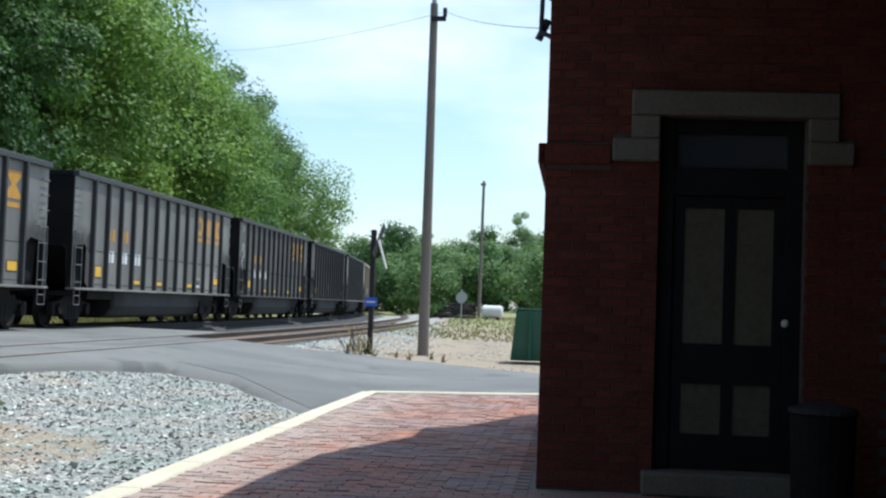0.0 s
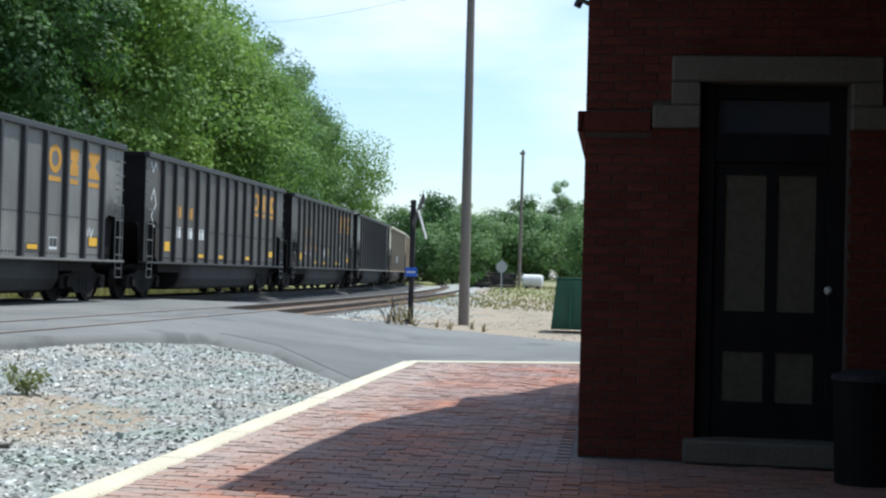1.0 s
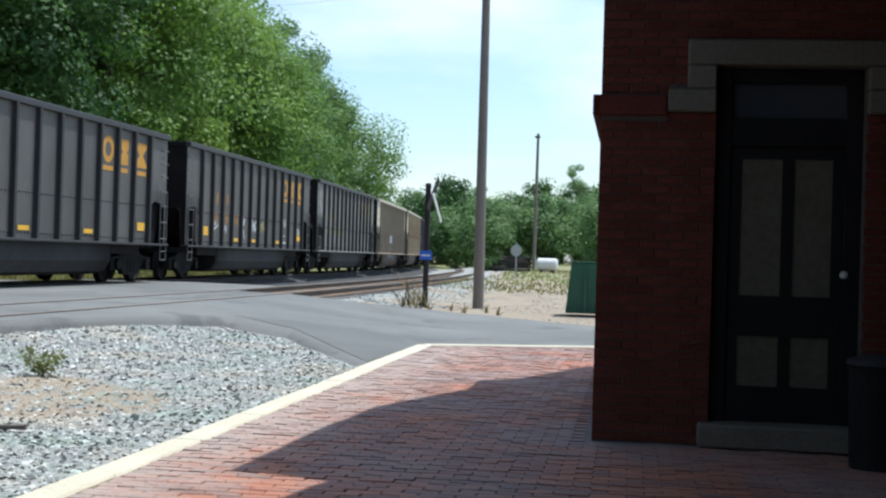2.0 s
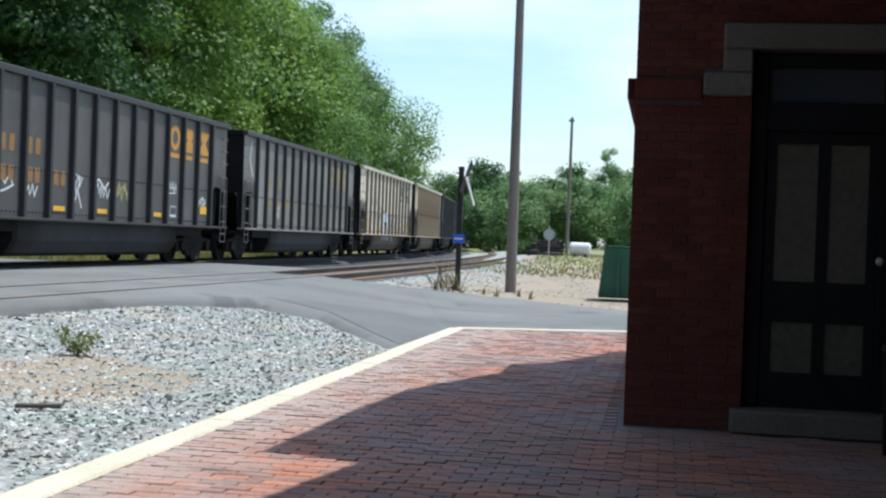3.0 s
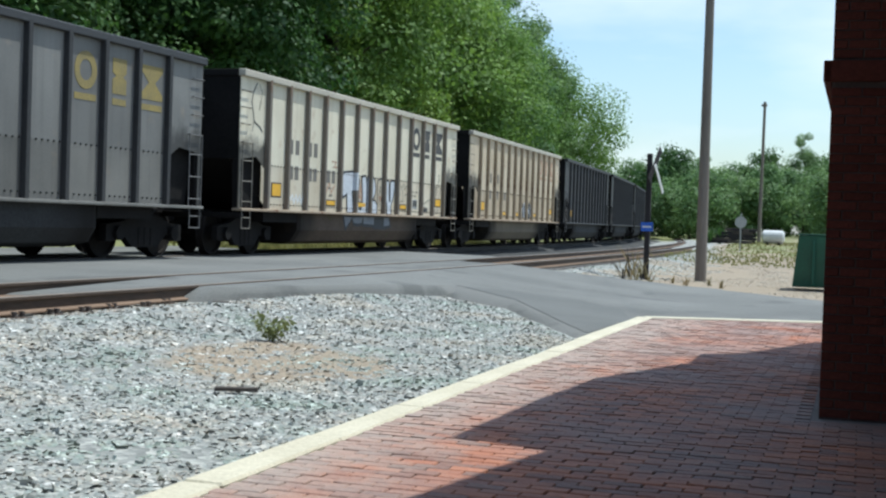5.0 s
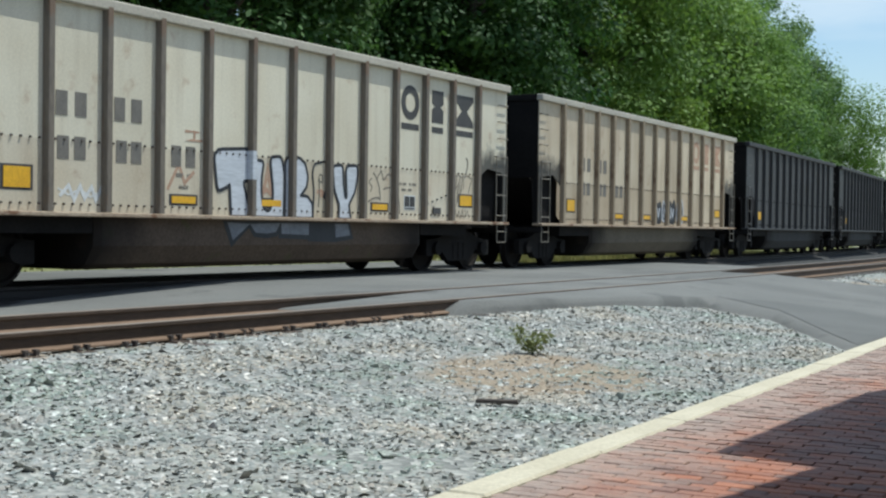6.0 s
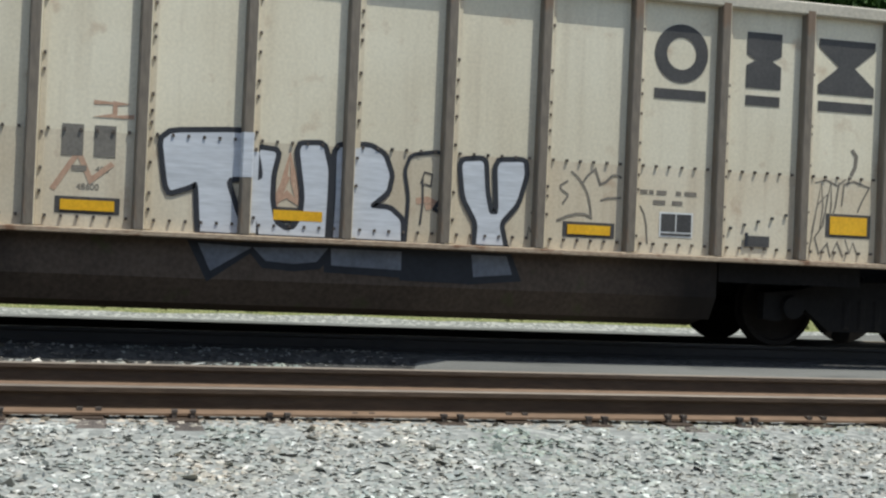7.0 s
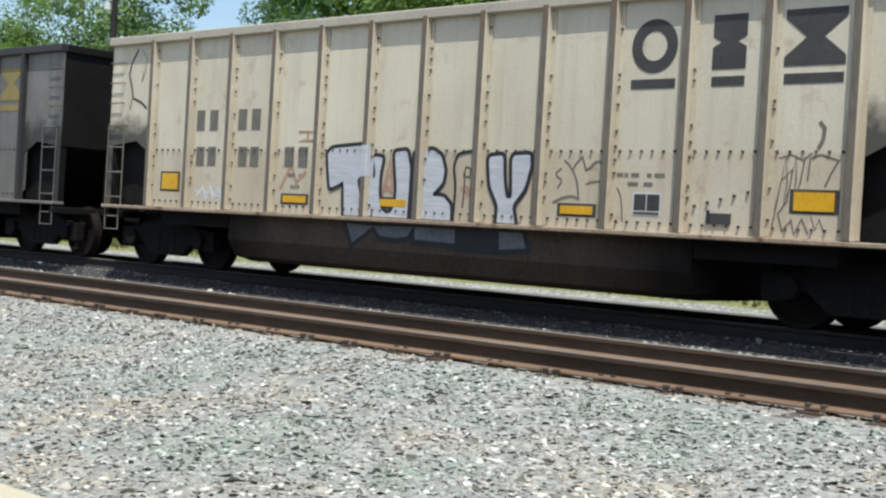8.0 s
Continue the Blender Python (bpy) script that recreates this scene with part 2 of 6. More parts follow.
# ballast with the train's shade put into the stone colour
M["stones_shaded"] = stone_mix("shade_darkened_stones", [(0.0, (0.06, 0.06, 0.058)), (0.5, (0.12, 0.12, 0.115)), (0.9, (0.2, 0.195, 0.18)), (1.0, (0.42, 0.41, 0.38))])
M["stones"] = stone_mix("ballast_stones", [(0.0, (0.22, 0.238, 0.228)), (0.2, (0.27, 0.3, 0.28)), (0.36, (0.36, 0.335, 0.285)), (0.5, (0.25, 0.285, 0.262)), (0.64, (0.36, 0.37, 0.34)), (0.74, (0.33, 0.3, 0.26)), (0.84, (0.46, 0.46, 0.425)), (0.92, (0.62, 0.61, 0.57)), (1.0, (0.9, 0.89, 0.85))])
M["stones_brown"] = stone_mix("dusty_stones", [(0.0, (0.17, 0.14, 0.105)), (0.5, (0.32, 0.265, 0.2)), (1.0, (0.5, 0.44, 0.36))])
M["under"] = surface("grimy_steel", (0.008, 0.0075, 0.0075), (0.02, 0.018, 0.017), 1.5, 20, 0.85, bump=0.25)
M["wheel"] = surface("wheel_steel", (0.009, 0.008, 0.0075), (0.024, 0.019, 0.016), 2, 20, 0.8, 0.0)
M["silver"] = surface("silver_spray", (0.5, 0.52, 0.55), (0.68, 0.7, 0.74), 2.5, 12, 0.45, bump=0.05, stretch=(1, 0.4, 3))
M["black"] = surface("black_spray", (0.012, 0.014, 0.018), (0.03, 0.032, 0.04), 2, 20, 0.6, bump=0)
M["yellow"] = surface("yellow_plate", (0.7, 0.36, 0.01), (0.85, 0.48, 0.02), 4, 30, 0.45, bump=0.05)
M["orange"] = surface("orange_paint", (0.42, 0.2, 0.02), (0.62, 0.3, 0.03), 3, 30, 0.6, bump=0)
M["grey_mark"] = surface("dark_grey_paint", (0.035, 0.034, 0.034), (0.08, 0.075, 0.072), 3, 30, 0.6, bump=0)
M["rust_mark"] = surface("rust_red_spray", (0.42, 0.24, 0.16), (0.54, 0.37, 0.26), 5, 30, 0.8, bump=0)
M["steel_dark"] = surface("grimy_rung", (0.11, 0.105, 0.1), (0.2, 0.19, 0.18), 4, 30, 0.6, 0.2)
M["steel"] = surface("galvanised_rung", (0.14, 0.12, 0.095), (0.28, 0.25, 0.2), 4, 30, 0.6, 0.2)


for key in ("under", "wheel", "brick", "mortar", "dark_wood", "blind", "soffit", "tar_post", "lintel"):
    M[key].node_tree.nodes["Principled BSDF"].inputs["Specular IOR Level"].default_value = 0.12


def ground_mat():
    """The ground sheet: crushed stone, with dry earth where little stone lies, grass farther off, and shade painted
    dark under the train.
    """
    m, nt, b = nodes_of("ground_cover", 0.95)
    geo = nt.nodes.new("ShaderNodeNewGeometry")
    v, n1, n2 = nt.nodes.new("ShaderNodeTexVoronoi"), noise_node(nt, 0.45, 5), noise_node(nt, 22, 4)
    v.inputs["Scale"].default_value = 18
    nt.links.new(geo.outputs["Position"], v.inputs["Vector"])
    sep = nt.nodes.new("ShaderNodeSeparateColor")
    nt.links.new(v.outputs["Color"], sep.inputs[0])
    gravel = ramp(nt, sep.outputs[0], [(0, (0.2, 0.205, 0.19)), (0.6, (0.28, 0.282, 0.262)), (1, (0.44, 0.436, 0.4))])
    earth = ramp(nt, n2.outputs[0], [(0.3, (0.22, 0.17, 0.12)), (0.7, (0.38, 0.315, 0.23))])
    turf = ramp(nt, n2.outputs[0], [(0.3, (0.09, 0.12, 0.035)), (0.7, (0.3, 0.29, 0.13))])
    vc = nt.nodes.new("ShaderNodeVertexColor")
    vc.layer_name = "cover"
    s2 = nt.nodes.new("ShaderNodeSeparateColor")
    nt.links.new(vc.outputs[0], s2.inputs[0])

    def soft(ch):
        add = nt.nodes.new("ShaderNodeMath")
        add.operation = "ADD"
        nt.links.new(s2.outputs[ch], add.inputs[0])
        nt.links.new(n1.outputs[0], add.inputs[1])
        return ramp(nt, add.outputs[0], [(0.9, (0, 0, 0)), (1.1, (1, 1, 1))])
    c = mixed(nt, soft(0), gravel, earth)
    # blue channel: shade under the train, mixed in as near-black stone
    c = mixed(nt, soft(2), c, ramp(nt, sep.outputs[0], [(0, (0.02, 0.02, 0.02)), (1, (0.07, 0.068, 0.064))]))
    c = mixed(nt, soft(1), c, turf)
    nt.links.new(c, b.inputs["Base Color"])
    bumped(nt, b, v.outputs["Distance"], 0.6, 0.03)
    return m


M["ground"] = ground_mat()


# ---- builders ----
def mesh_of(name, bm, material):
    me = bpy.data.meshes.new(name)
    bmesh.ops.recalc_face_normals(bm, faces=bm.faces)
    bm.to_mesh(me)
    bm.free()
    me.materials.append(material)
    return me


def part(name, bm, material, parent=None, label=""):
    me = bm if isinstance(bm, bpy.types.Mesh) else mesh_of(name, bm, material)
    ob = new(name, me)
    ob.parent = parent
    return tagged(ob, label)


def thing(name, label, category, m=None, group="", kind=""):
    ob = new(name)
    if m is not None:
        ob.matrix_world = m
    return tagged(ob, label, category, group, kind)


def box(bm, x0, y0, z0, x1, y1, z1, bevel=0.0):
    vs = [bm.verts.new((x, y, z)) for x in (x0, x1) for y in (y0, y1) for z in (z0, z1)]
    fs = [bm.faces.new([vs[i] for i in q]) for q in ((0, 1, 3, 2), (4, 6, 7, 5), (0, 4, 5, 1), (2, 3, 7, 6), (0, 2, 6, 4), (1, 5, 7, 3))]
    if bevel:
        es = list({e for f in fs for e in f.edges})
        bmesh.ops.bevel(bm, geom=es, offset=bevel, segments=1, affect="EDGES")
    return bm


def boxes(*rows, bevel=0.0):
    bm = bmesh.new()
    for r in rows:
        box(bm, *r, bevel=bevel)
    return bm


def tube(bm, a, b, ra, rb=None, n=10):
    """A tapered round bar from a to b."""
    a, b = Vector(a), Vector(b)
    rb = ra if rb is None else rb
    d = (b - a).normalized()
    u = d.cross(Vector((0, 0, 1)) if abs(d.z) < 0.9 else Vector((1, 0, 0))).normalized()
    w = d.cross(u)
    rings = []
    for p, r in ((a, ra), (b, rb)):
        rings.append([bm.verts.new(p + (u * math.cos(k * math.tau / n) + w * math.sin(k * math.tau / n)) * r) for k in range(n)])
    for k in range(n):
        bm.faces.new((rings[0][k], rings[0][(k + 1) % n], rings[1][(k + 1) % n], rings[1][k]))
    bm.faces.new(rings[0][::-1])
    bm.faces.new(rings[1])
    return bm


def tubes(*rows, n=8):
    bm = bmesh.new()
    for r in rows:
        tube(bm, *r, n=n)
    return bm


def prism(bm, outline, axis, lo, hi):
    """A plate of the outline (two coordinates a corner) from lo to hi along axis 0, 1 or 2."""
    def put(p, h):
        c = list(p)
        c.insert(axis, h)
        return bm.verts.new(c)
    a, b = [put(p, lo) for p in outline], [put(p, hi) for p in outline]
    k = len(outline)
    bm.faces.new(a)
    bm.faces.new(b[::-1])
    for i in range(k):
        bm.faces.new((a[i], b[i], b[(i + 1) % k], a[(i + 1) % k]))
    return bm


def grown(outline, d):
    """The outline pushed outwards by d."""
    pts = [Vector(p) for p in outline]
    area = sum(pts[i - 1].cross(pts[i]) for i in range(len(pts)))
    out = []
    for i, p in enumerate(pts):
        e1, e2 = (p - pts[i - 1]).normalized(), (pts[(i + 1) % len(pts)] - p).normalized()
        n1, n2 = Vector((e1.y, -e1.x)), Vector((e2.y, -e2.x))
        n = (n1 + n2)
        n = n.normalized() if n.length > 0.3 else n1
        out.append(tuple(p + n * d * (1 if area > 0 else -1) / max(0.6, n.dot(n1))))
    return out


def loose(name, verts, faces, material):
    me = bpy.data.meshes.new(name)
    me.from_pydata(verts, [], faces)
    me.materials.append(material)
    return me


# ---- ground ----
def shift(y):
    return -(y - BEND_Y) ** 2 / (2 * BEND_R) if y > BEND_Y else 0.0


def track_rise(y):
    return 0.0005 * max(0.0, min(y, 140) - 25)


def rise(y):
    return 0.0035 * max(0.0, min(y, 140) - 25) + 0.0035 * max(0.0, min(y, 140) - 40)


GROUND_U = (-400, -60, -34, -22.9, -20.3, -19.9, -16.9, -16.4, -13.3, -12.9, -11.0, -10.3, -7.5, -6.7, -5.2, -3.6, 400)
GROUND_Z = (6.0, 2.2, 0.8, 0.46, 0.36, 0.2, 0.2, 0.275, 0.275, 0.05, 0.05, 0.245, 0.258, 0.1, -0.02, -0.07, -0.07)
ROAD_U = (-22.6, -16.6, -15.3, -13, -10.8, -8, -7.4, -6, -4.6, -3.6, 10)
ROAD_Z = (0.33, 0.35, 0.44, 0.43, 0.43, 0.43, 0.36, 0.17, 0.02, -0.03, -0.03)


def lift(u, y):
    """The land climbs away from the line on both sides; the tracks stay nearly level."""
    k = float(np.interp(u, (-25, -19, -7, -4.5), (1, 0, 0, 1)))
    bank = 0.3 * float(np.interp(y, (66, 79), (0, 1))) * float(np.interp(u, (-9.5, -7), (0, 1)))
    return track_rise(y) + (rise(y) - track_rise(y)) * k + bank


def ground_z(x, y):
    u = x - shift(y)
    shoulder = 0.15 * float(np.interp(u, (-10.9, -10.5, -10.2, -9.75), (0, 1, 0.9, 0))) * float(np.interp(y, (1.5, 3.6), (1, 0)))
    return float(np.interp(u, GROUND_U, GROUND_Z)) + shoulder + lift(u, y) - (0.04 if x > 0 else 0)


def road_z(x, y):
    u = x - shift(y)
    dip = 0.2 * float(np.interp(y, (11, 15.5), (1, 0))) * float(np.interp(u, (-16.5, -13, -10.4, -8.2), (0.6, 1, 1, 0)))
    return float(np.interp(u, ROAD_U, ROAD_Z)) + lift(u, y) - dip


def near_edge(x):
    return float(np.interp(x, (-22.4, -16.8, -16.5, -12.6, -11, -9.9, -9.5, -7.9, -7.4, -6.9, -5.8, -4.7, -3.75, -3.67, 6),
                           (-70, -70, 2.5, 3.2, 4.2, 9, 12.6, 13.4, 17.2, 19.3, 18.8, 17, 15.2, 19.4, 23.4)))


def far_edge(x):
    return float(np.interp(x, (-20.6, -16.8, -14, -10.4, -9.6, -8, -6.8, -5.8, -4.3, -2.9, -1.7, 6), (32.5, 33, 34, 33.0, 27.6, 27.0, 28.2, 29.2, 29.9, 28.4, 27.2, 30)))


def sheet(name, xs, ys, height, material, cover=None):
    verts = [(x, y, height(x, y)) for y in ys for x in xs]
    w = len(xs)
    faces = [(j * w + i, j * w + i + 1, (j + 1) * w + i + 1, (j + 1) * w + i) for j in range(len(ys) - 1) for i in range(w - 1)]
    me = loose(name, verts, faces, material)
    if cover:
        layer = me.color_attributes.new("cover", "FLOAT_COLOR", "POINT")
        layer.data.foreach_set("color", np.array([cover(x, y) for x, y, _ in verts], dtype=np.float32).ravel())
    me.shade_smooth()
    return me


def cover_at(x, y):
    """Red: dry earth; green: grass; blue: the train's shade, put into the ground colour."""
    u = x - shift(y)
    earth = 0.85 * math.exp(-((x + 5.3) / 1.3) ** 2 - ((y - 10.5) / 1.75) ** 2)
    if y > 24 and u > -7.4:
        earth = min(0.8, 0.38 + (u + 7.4) * 0.16)
    turf = 0.0
    if u < -20.1:
        turf = min(1.0, 0.7 + (-20.1 - u) * 0.3)
    if y > 46 and u > -6.5:
        turf = min(0.5, (y - 46) * 0.02)
    if x > 12 or y < -60 and u > -7:
        turf = 0.9
    if y > 120:
        turf = 0.9
    if u < -17.4 and y > 33:
        turf = 0.8
    # strip under and beside the train, darkened to deepen its shade
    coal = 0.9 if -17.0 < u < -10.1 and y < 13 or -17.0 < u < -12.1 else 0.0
    return (earth, turf, coal, 1)


gx = [-420, -250, -150, -90, -60] + [-45 + i * 1.0 for i in range(24)] + [-21 + i * 0.25 for i in range(73)] + [-2, 0, 3, 8, 14, 25, 60, 150, 420]
gy = [-420, -200, -100, -60, -40] + [-30 + i * 1.0 for i in range(25)] + [-5 + i * 0.4 for i in range(76)] + [26 + i * 1.5 for i in range(60)] + [125, 160, 220, 300, 450]
part_ground = new("ground", sheet("ground", gx, gy, ground_z, M["ground"], cover_at))
tagged(part_ground, "pale crushed stone and dry earth, grassy farther off", "ground", kind="stuff")

rx = [-20.1 + i * 0.1 for i in range(262)]
rv, rf = [], []
ROWS = 50
for x in rx:
    a, b = near_edge(x), far_edge(x)
    wob = 0.12 * noise.noise((x * 1.7, 3.1, 0)) + 0.05 * noise.noise((x * 7, 9.1, 0))
    for j in range(ROWS + 1):
        y = a + wob + (0.0, 0.12, 0.4)[j] if j < 3 else a + wob + 0.4 + (b - a - 0.4) * ((j - 2) / (ROWS - 2))
        edge = (1.0, 0.55, 0.0)[j] if j < 3 else 0.0
        z = road_z(x, y)
        rv.append((x, y, z + (min(z, ground_z(x, y) - 0.02) - z) * edge))
for i in range(len(rx) - 1):
    for j in range(ROWS):
        k = i * (ROWS + 1) + j
        rf.append((k, k + ROWS + 1, k + ROWS + 2, k + 1))
road_mesh = loose("road", rv, rf, M["asphalt"])
road_mesh.shade_smooth()
tagged(new("road", road_mesh), "worn grey asphalt road over the level crossing", "road", kind="structure")
pv, pf = [], []
px_list = [-6.9 + i * 0.1 for i in range(32)]
for x in px_list:
    a = near_edge(x) + 0.55
    b = float(np.interp(x, (-6.9, -6.2, -5.2, -4.4, -3.8), (19.7, 20.8, 21.2, 20.6, 18.6)))
    for j in range(9):
        y = a + (b - a) * j / 8
        pv.append((x, y, road_z(x, y) + 0.006))
for i in range(len(px_list) - 1):
    for j in range(8):
        k = i * 9 + j
        pf.append((k, k + 9, k + 10, k + 1))
tagged(new("asphalt_patch", loose("asphalt_patch", pv, pf, M["patch"])), "darker asphalt apron beside the brick platform", "road", kind="structure")


# ---- tracks ----
RAIL_SIDE = [(-0.07, -0.17), (-0.07, -0.155), (-0.012, -0.135), (-0.01, -0.05), (-0.037, -0.035), (-0.037, -0.006), (-0.028, 0.0),
             (0.028, 0.0), (0.037, -0.006), (0.037, -0.035), (0.01, -0.05), (0.012, -0.135), (0.07, -0.155), (0.07, -0.17)]


def rail(off, s0, s1, label, side="rail"):
    stops = [s0]
    while stops[-1] < s1:
        stops.append(stops[-1] + (4.0 if stops[-1] > BEND_Y or stops[-1] < -10 else 1.5))
    verts, faces, k = [], [], len(RAIL_SIDE)
    for s in stops:
        x, y, th = along(s, off)
        for a, h in RAIL_SIDE:
            verts.append((x + a * math.cos(th), y + a * math.sin(th), RAIL_Z + track_rise(y) + h))
    for i in range(len(stops) - 1):
        for j in range(k):
            faces.append((i * k + j, i * k + (j + 1) % k, (i + 1) * k + (j + 1) % k, (i + 1) * k + j))
    me = loose("rail", verts, faces, M[side])
    me.materials.append(M["rail_head"])
    me.materials.append(M["rail_foot" if side == "rail" else side])
    for n, p in enumerate(me.polygons):
        if n % k in (5, 6, 7):
            p.material_index = 1
        elif n % k in (0, 1, 11, 12):
            p.material_index = 2
    ob = new("rail", me)
    return tagged(ob, label, "rail", "rails", "structure")


rail(SIDING_X + 0.753, -70, 170, "rusty steel rail with a worn bright head")
rail(SIDING_X - 0.753, -70, 170, "rusty steel rail with a worn bright head")
rail(TRAIN_X + 0.753, -70, 170, "steel rail under the coal train", "shaded_rail")
rail(TRAIN_X - 0.753, -70, 170, "steel rail under the coal train", "shaded_rail")

rng = np.random.RandomState(7)
tie_mesh = mesh_of("railway_tie", boxes((-1.3, -0.115, -0.18, 1.3, 0.115, 0.0), bevel=0.012), M["tie"])
plate_mesh = mesh_of("tie_plate", boxes((-0.18, -0.09, 0.0, 0.18, 0.09, 0.014), bevel=0.004), M["rail"])
spike_mesh = mesh_of("spike", boxes((-0.022, -0.014, 0, 0.014, 0.014, 0.036), (-0.034, -0.018, 0.034, 0.018, 0.018, 0.05)), M["tie"])
for i in range(62):
    s = -20 + i * 0.54
    tie = new("railway_tie", tie_mesh)
    tagged(tie, "weathered brown wooden railway tie bedded in ballast", "railway tie", "ties of the siding", "structure")
    tie.matrix_world = pose(SIDING_X + rng.uniform(-0.06, 0.06), s + rng.uniform(-0.04, 0.04), RAIL_Z - 0.19 - rng.uniform(0, 0.015), 0, 0, rng.uniform(-1.6, 1.6))
    for side in (-0.753, 0.753):
        tp = new("tie_plate", plate_mesh)
        tp.parent = tie
        tp.matrix_basis = pose(side, 0, 0)
    for d in (-0.05, 0.06):
        part("spike", spike_mesh, None, tie).matrix_basis = pose(0.753 + 0.085, d, 0.014)
far_ties = bmesh.new()
for off in (SIDING_X, TRAIN_X):
    s = -60.0
    while s < 150:
        if not (off == SIDING_X and -20.3 < s < 13.6):
            x, y, th = along(s, off)
            c, sn = math.cos(th), math.sin(th)
            z = RAIL_Z - 0.186 + track_rise(y)
            hw = 1.3 if off == SIDING_X else 1.02
            vs = [far_ties.verts.new((x + a * c - b * sn, y + a * sn + b * c, z + h)) for h in (-0.25, 0) for a, b in ((-hw, -0.11), (hw, -0.11), (hw, 0.11), (-hw, 0.11))]
            far_ties.faces.new(vs[4:])
            for q in range(4):
                far_ties.faces.new((vs[q], vs[(q + 1) % 4], vs[4 + (q + 1) % 4], vs[4 + q]))
        s += 0.55
tagged(part("tie_row", far_ties, M["tie"]), "wooden ties under the farther stretches of track", "railway tie", kind="stuff")


# ---- loose stones ----
CUBE = np.array([(x, y, z) for x in (-1, 1) for y in (-1, 1) for z in (-1, 1)], float)
SHARD = np.array([(-1, -0.8, -0.3), (0.9, -1, -0.3), (1, 0.9, -0.3), (-0.9, 1, -0.3), (-0.5, 0.15, 0.5), (0.55, -0.15, 0.55)])
CUBE_F = np.array([(0, 1, 3, 2), (4, 6, 7, 5), (0, 4, 5, 1), (2, 3, 7, 6), (0, 2, 6, 4), (1, 5, 7, 3)])


def scatter(name, places, sizes, material, label, seed=3):
    """Rough stones, one rigid lump each, joined into one cover."""
    r = np.random.RandomState(seed)
    n = len(places)
    v = SHARD[None] * np.stack([r.uniform(0.75, 1.15, n), r.uniform(0.65, 1.0, n), r.uniform(0.17, 0.36, n)], -1)[:, None]
    v = v + r.normal(0, 0.15, v.shape)
    q = r.normal(size=(n, 4)) * np.array([1, 0.13, 0.13, 1.0])
    q /= np.linalg.norm(q, axis=1, keepdims=True)
    w, x, y, z = q.T
    rot = np.stack([1 - 2 * (y * y + z * z), 2 * (x * y - z * w), 2 * (x * z + y * w), 2 * (x * y + z * w), 1 - 2 * (x * x + z * z), 2 * (y * z - x * w),
                    2 * (x * z - y * w), 2 * (y * z + x * w), 1 - 2 * (x * x + y * y)], -1).reshape(n, 3, 3)
    v = np.einsum("nij,nkj->nki", rot, v) * (sizes / 2)[:, None, None] + places[:, None]
    one = np.array([0, 1, 5, 4, 1, 2, 5, 2, 3, 4, 5, 3, 0, 4])
    f = (one[None] + (np.arange(n) * 6)[:, None]).ravel()
    me = bpy.data.meshes.new(name)
    me.vertices.add(n * 6)
    me.vertices.foreach_set("co", v.ravel())
    me.loops.add(n * 14)
    me.loops.foreach_set("vertex_index", f.astype(np.int32))
    me.polygons.add(n * 4)
    me.polygons.foreach_set("loop_start", ((np.arange(n) * 14)[:, None] + np.array([0, 4, 7, 11])).ravel().astype(np.int32))
    me.update(calc_edges=True)
    me.materials.append(material)
    return tagged(new(name, me), label, "gravel", kind="stuff")


def stone_field(x0, x1, y0, y1, per_m2, seed, keep):
    r = np.random.RandomState(seed)
    n = int((x1 - x0) * (y1 - y0) * per_m2)
    xs, ys = r.uniform(x0, x1, n), r.uniform(y0, y1, n)
    out = [(x, y, ground_z(x, y) + 0.003) for x, y in zip(xs, ys) if keep(x, y)]
    return np.array(out), r.uniform(0.02, 0.05, len(out)) * np.where(r.uniform(size=len(out)) > 0.9, 1.6, 1.0)


def earthy(x, y):
    return cover_at(x, y)[0] + 0.6 * noise.noise((x * 1.1, y * 0.7, 0.3)) + 0.5 * noise.noise((x * 4, y * 4, 2.3)) > 0.46


def on_gravel(x, y):
    if x < -7.42 and abs((y + 20) / 0.54 % 1.0 - 0.5) > 0.33:
        return False
    return y < near_edge(x) - 0.03 and x < -3.2 - 0.0375 * y and not (earthy(x, y) and noise.noise((x * 6, y * 6, 1)) + 0.6 * noise.noise((x * 40, y * 40, 2)) > -0.22)


p, s = stone_field(-7.75, -3.2, -19, 20, 950, 11, on_gravel)
scatter("ballast_stone", p, s, M["stones"], "loose pale grey crushed stone beside the track")
# these stones carry the train's shade in their colour
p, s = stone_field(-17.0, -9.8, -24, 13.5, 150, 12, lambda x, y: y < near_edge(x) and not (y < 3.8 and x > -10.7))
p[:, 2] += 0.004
scatter("ballast_stone", p, s, M["stones_shaded"], "ballast stones coloured dark for the shade under the train", 5)
p, s = stone_field(-10.7, -9.75, -24, 3.8, 110, 17, lambda x, y: noise.noise((x * 2, y * 0.8, 3)) > -0.1)
p[:, 2] += 0.012
scatter("ballast_stone", p, s * 1.2, M["stones"], "pale crushed stone heaped along the rusty track", 6)
p, s = stone_field(-9.75, -7.7, -24, 13.5, 260, 18, lambda x, y: y < near_edge(x))
scatter("ballast_stone", p, s, M["stones_brown"], "rust-stained ballast between the rails", 7)
p, s = stone_field(-7.4, -3.6, 7.2, 13.8, 260, 13, lambda x, y: earthy(x, y))
scatter("dusty_stone", p, s * 0.7, M["stones_brown"], "small dusty stones on bare dry earth", 8)
p, s = stone_field(-9.6, -3.2, 27, 60, 130, 14, lambda x, y: y > far_edge(x) + 0.1 and -7.6 < x - shift(y) < -5.6 + 1.3 * noise.noise((x * 0.8, y * 0.5, 4)))
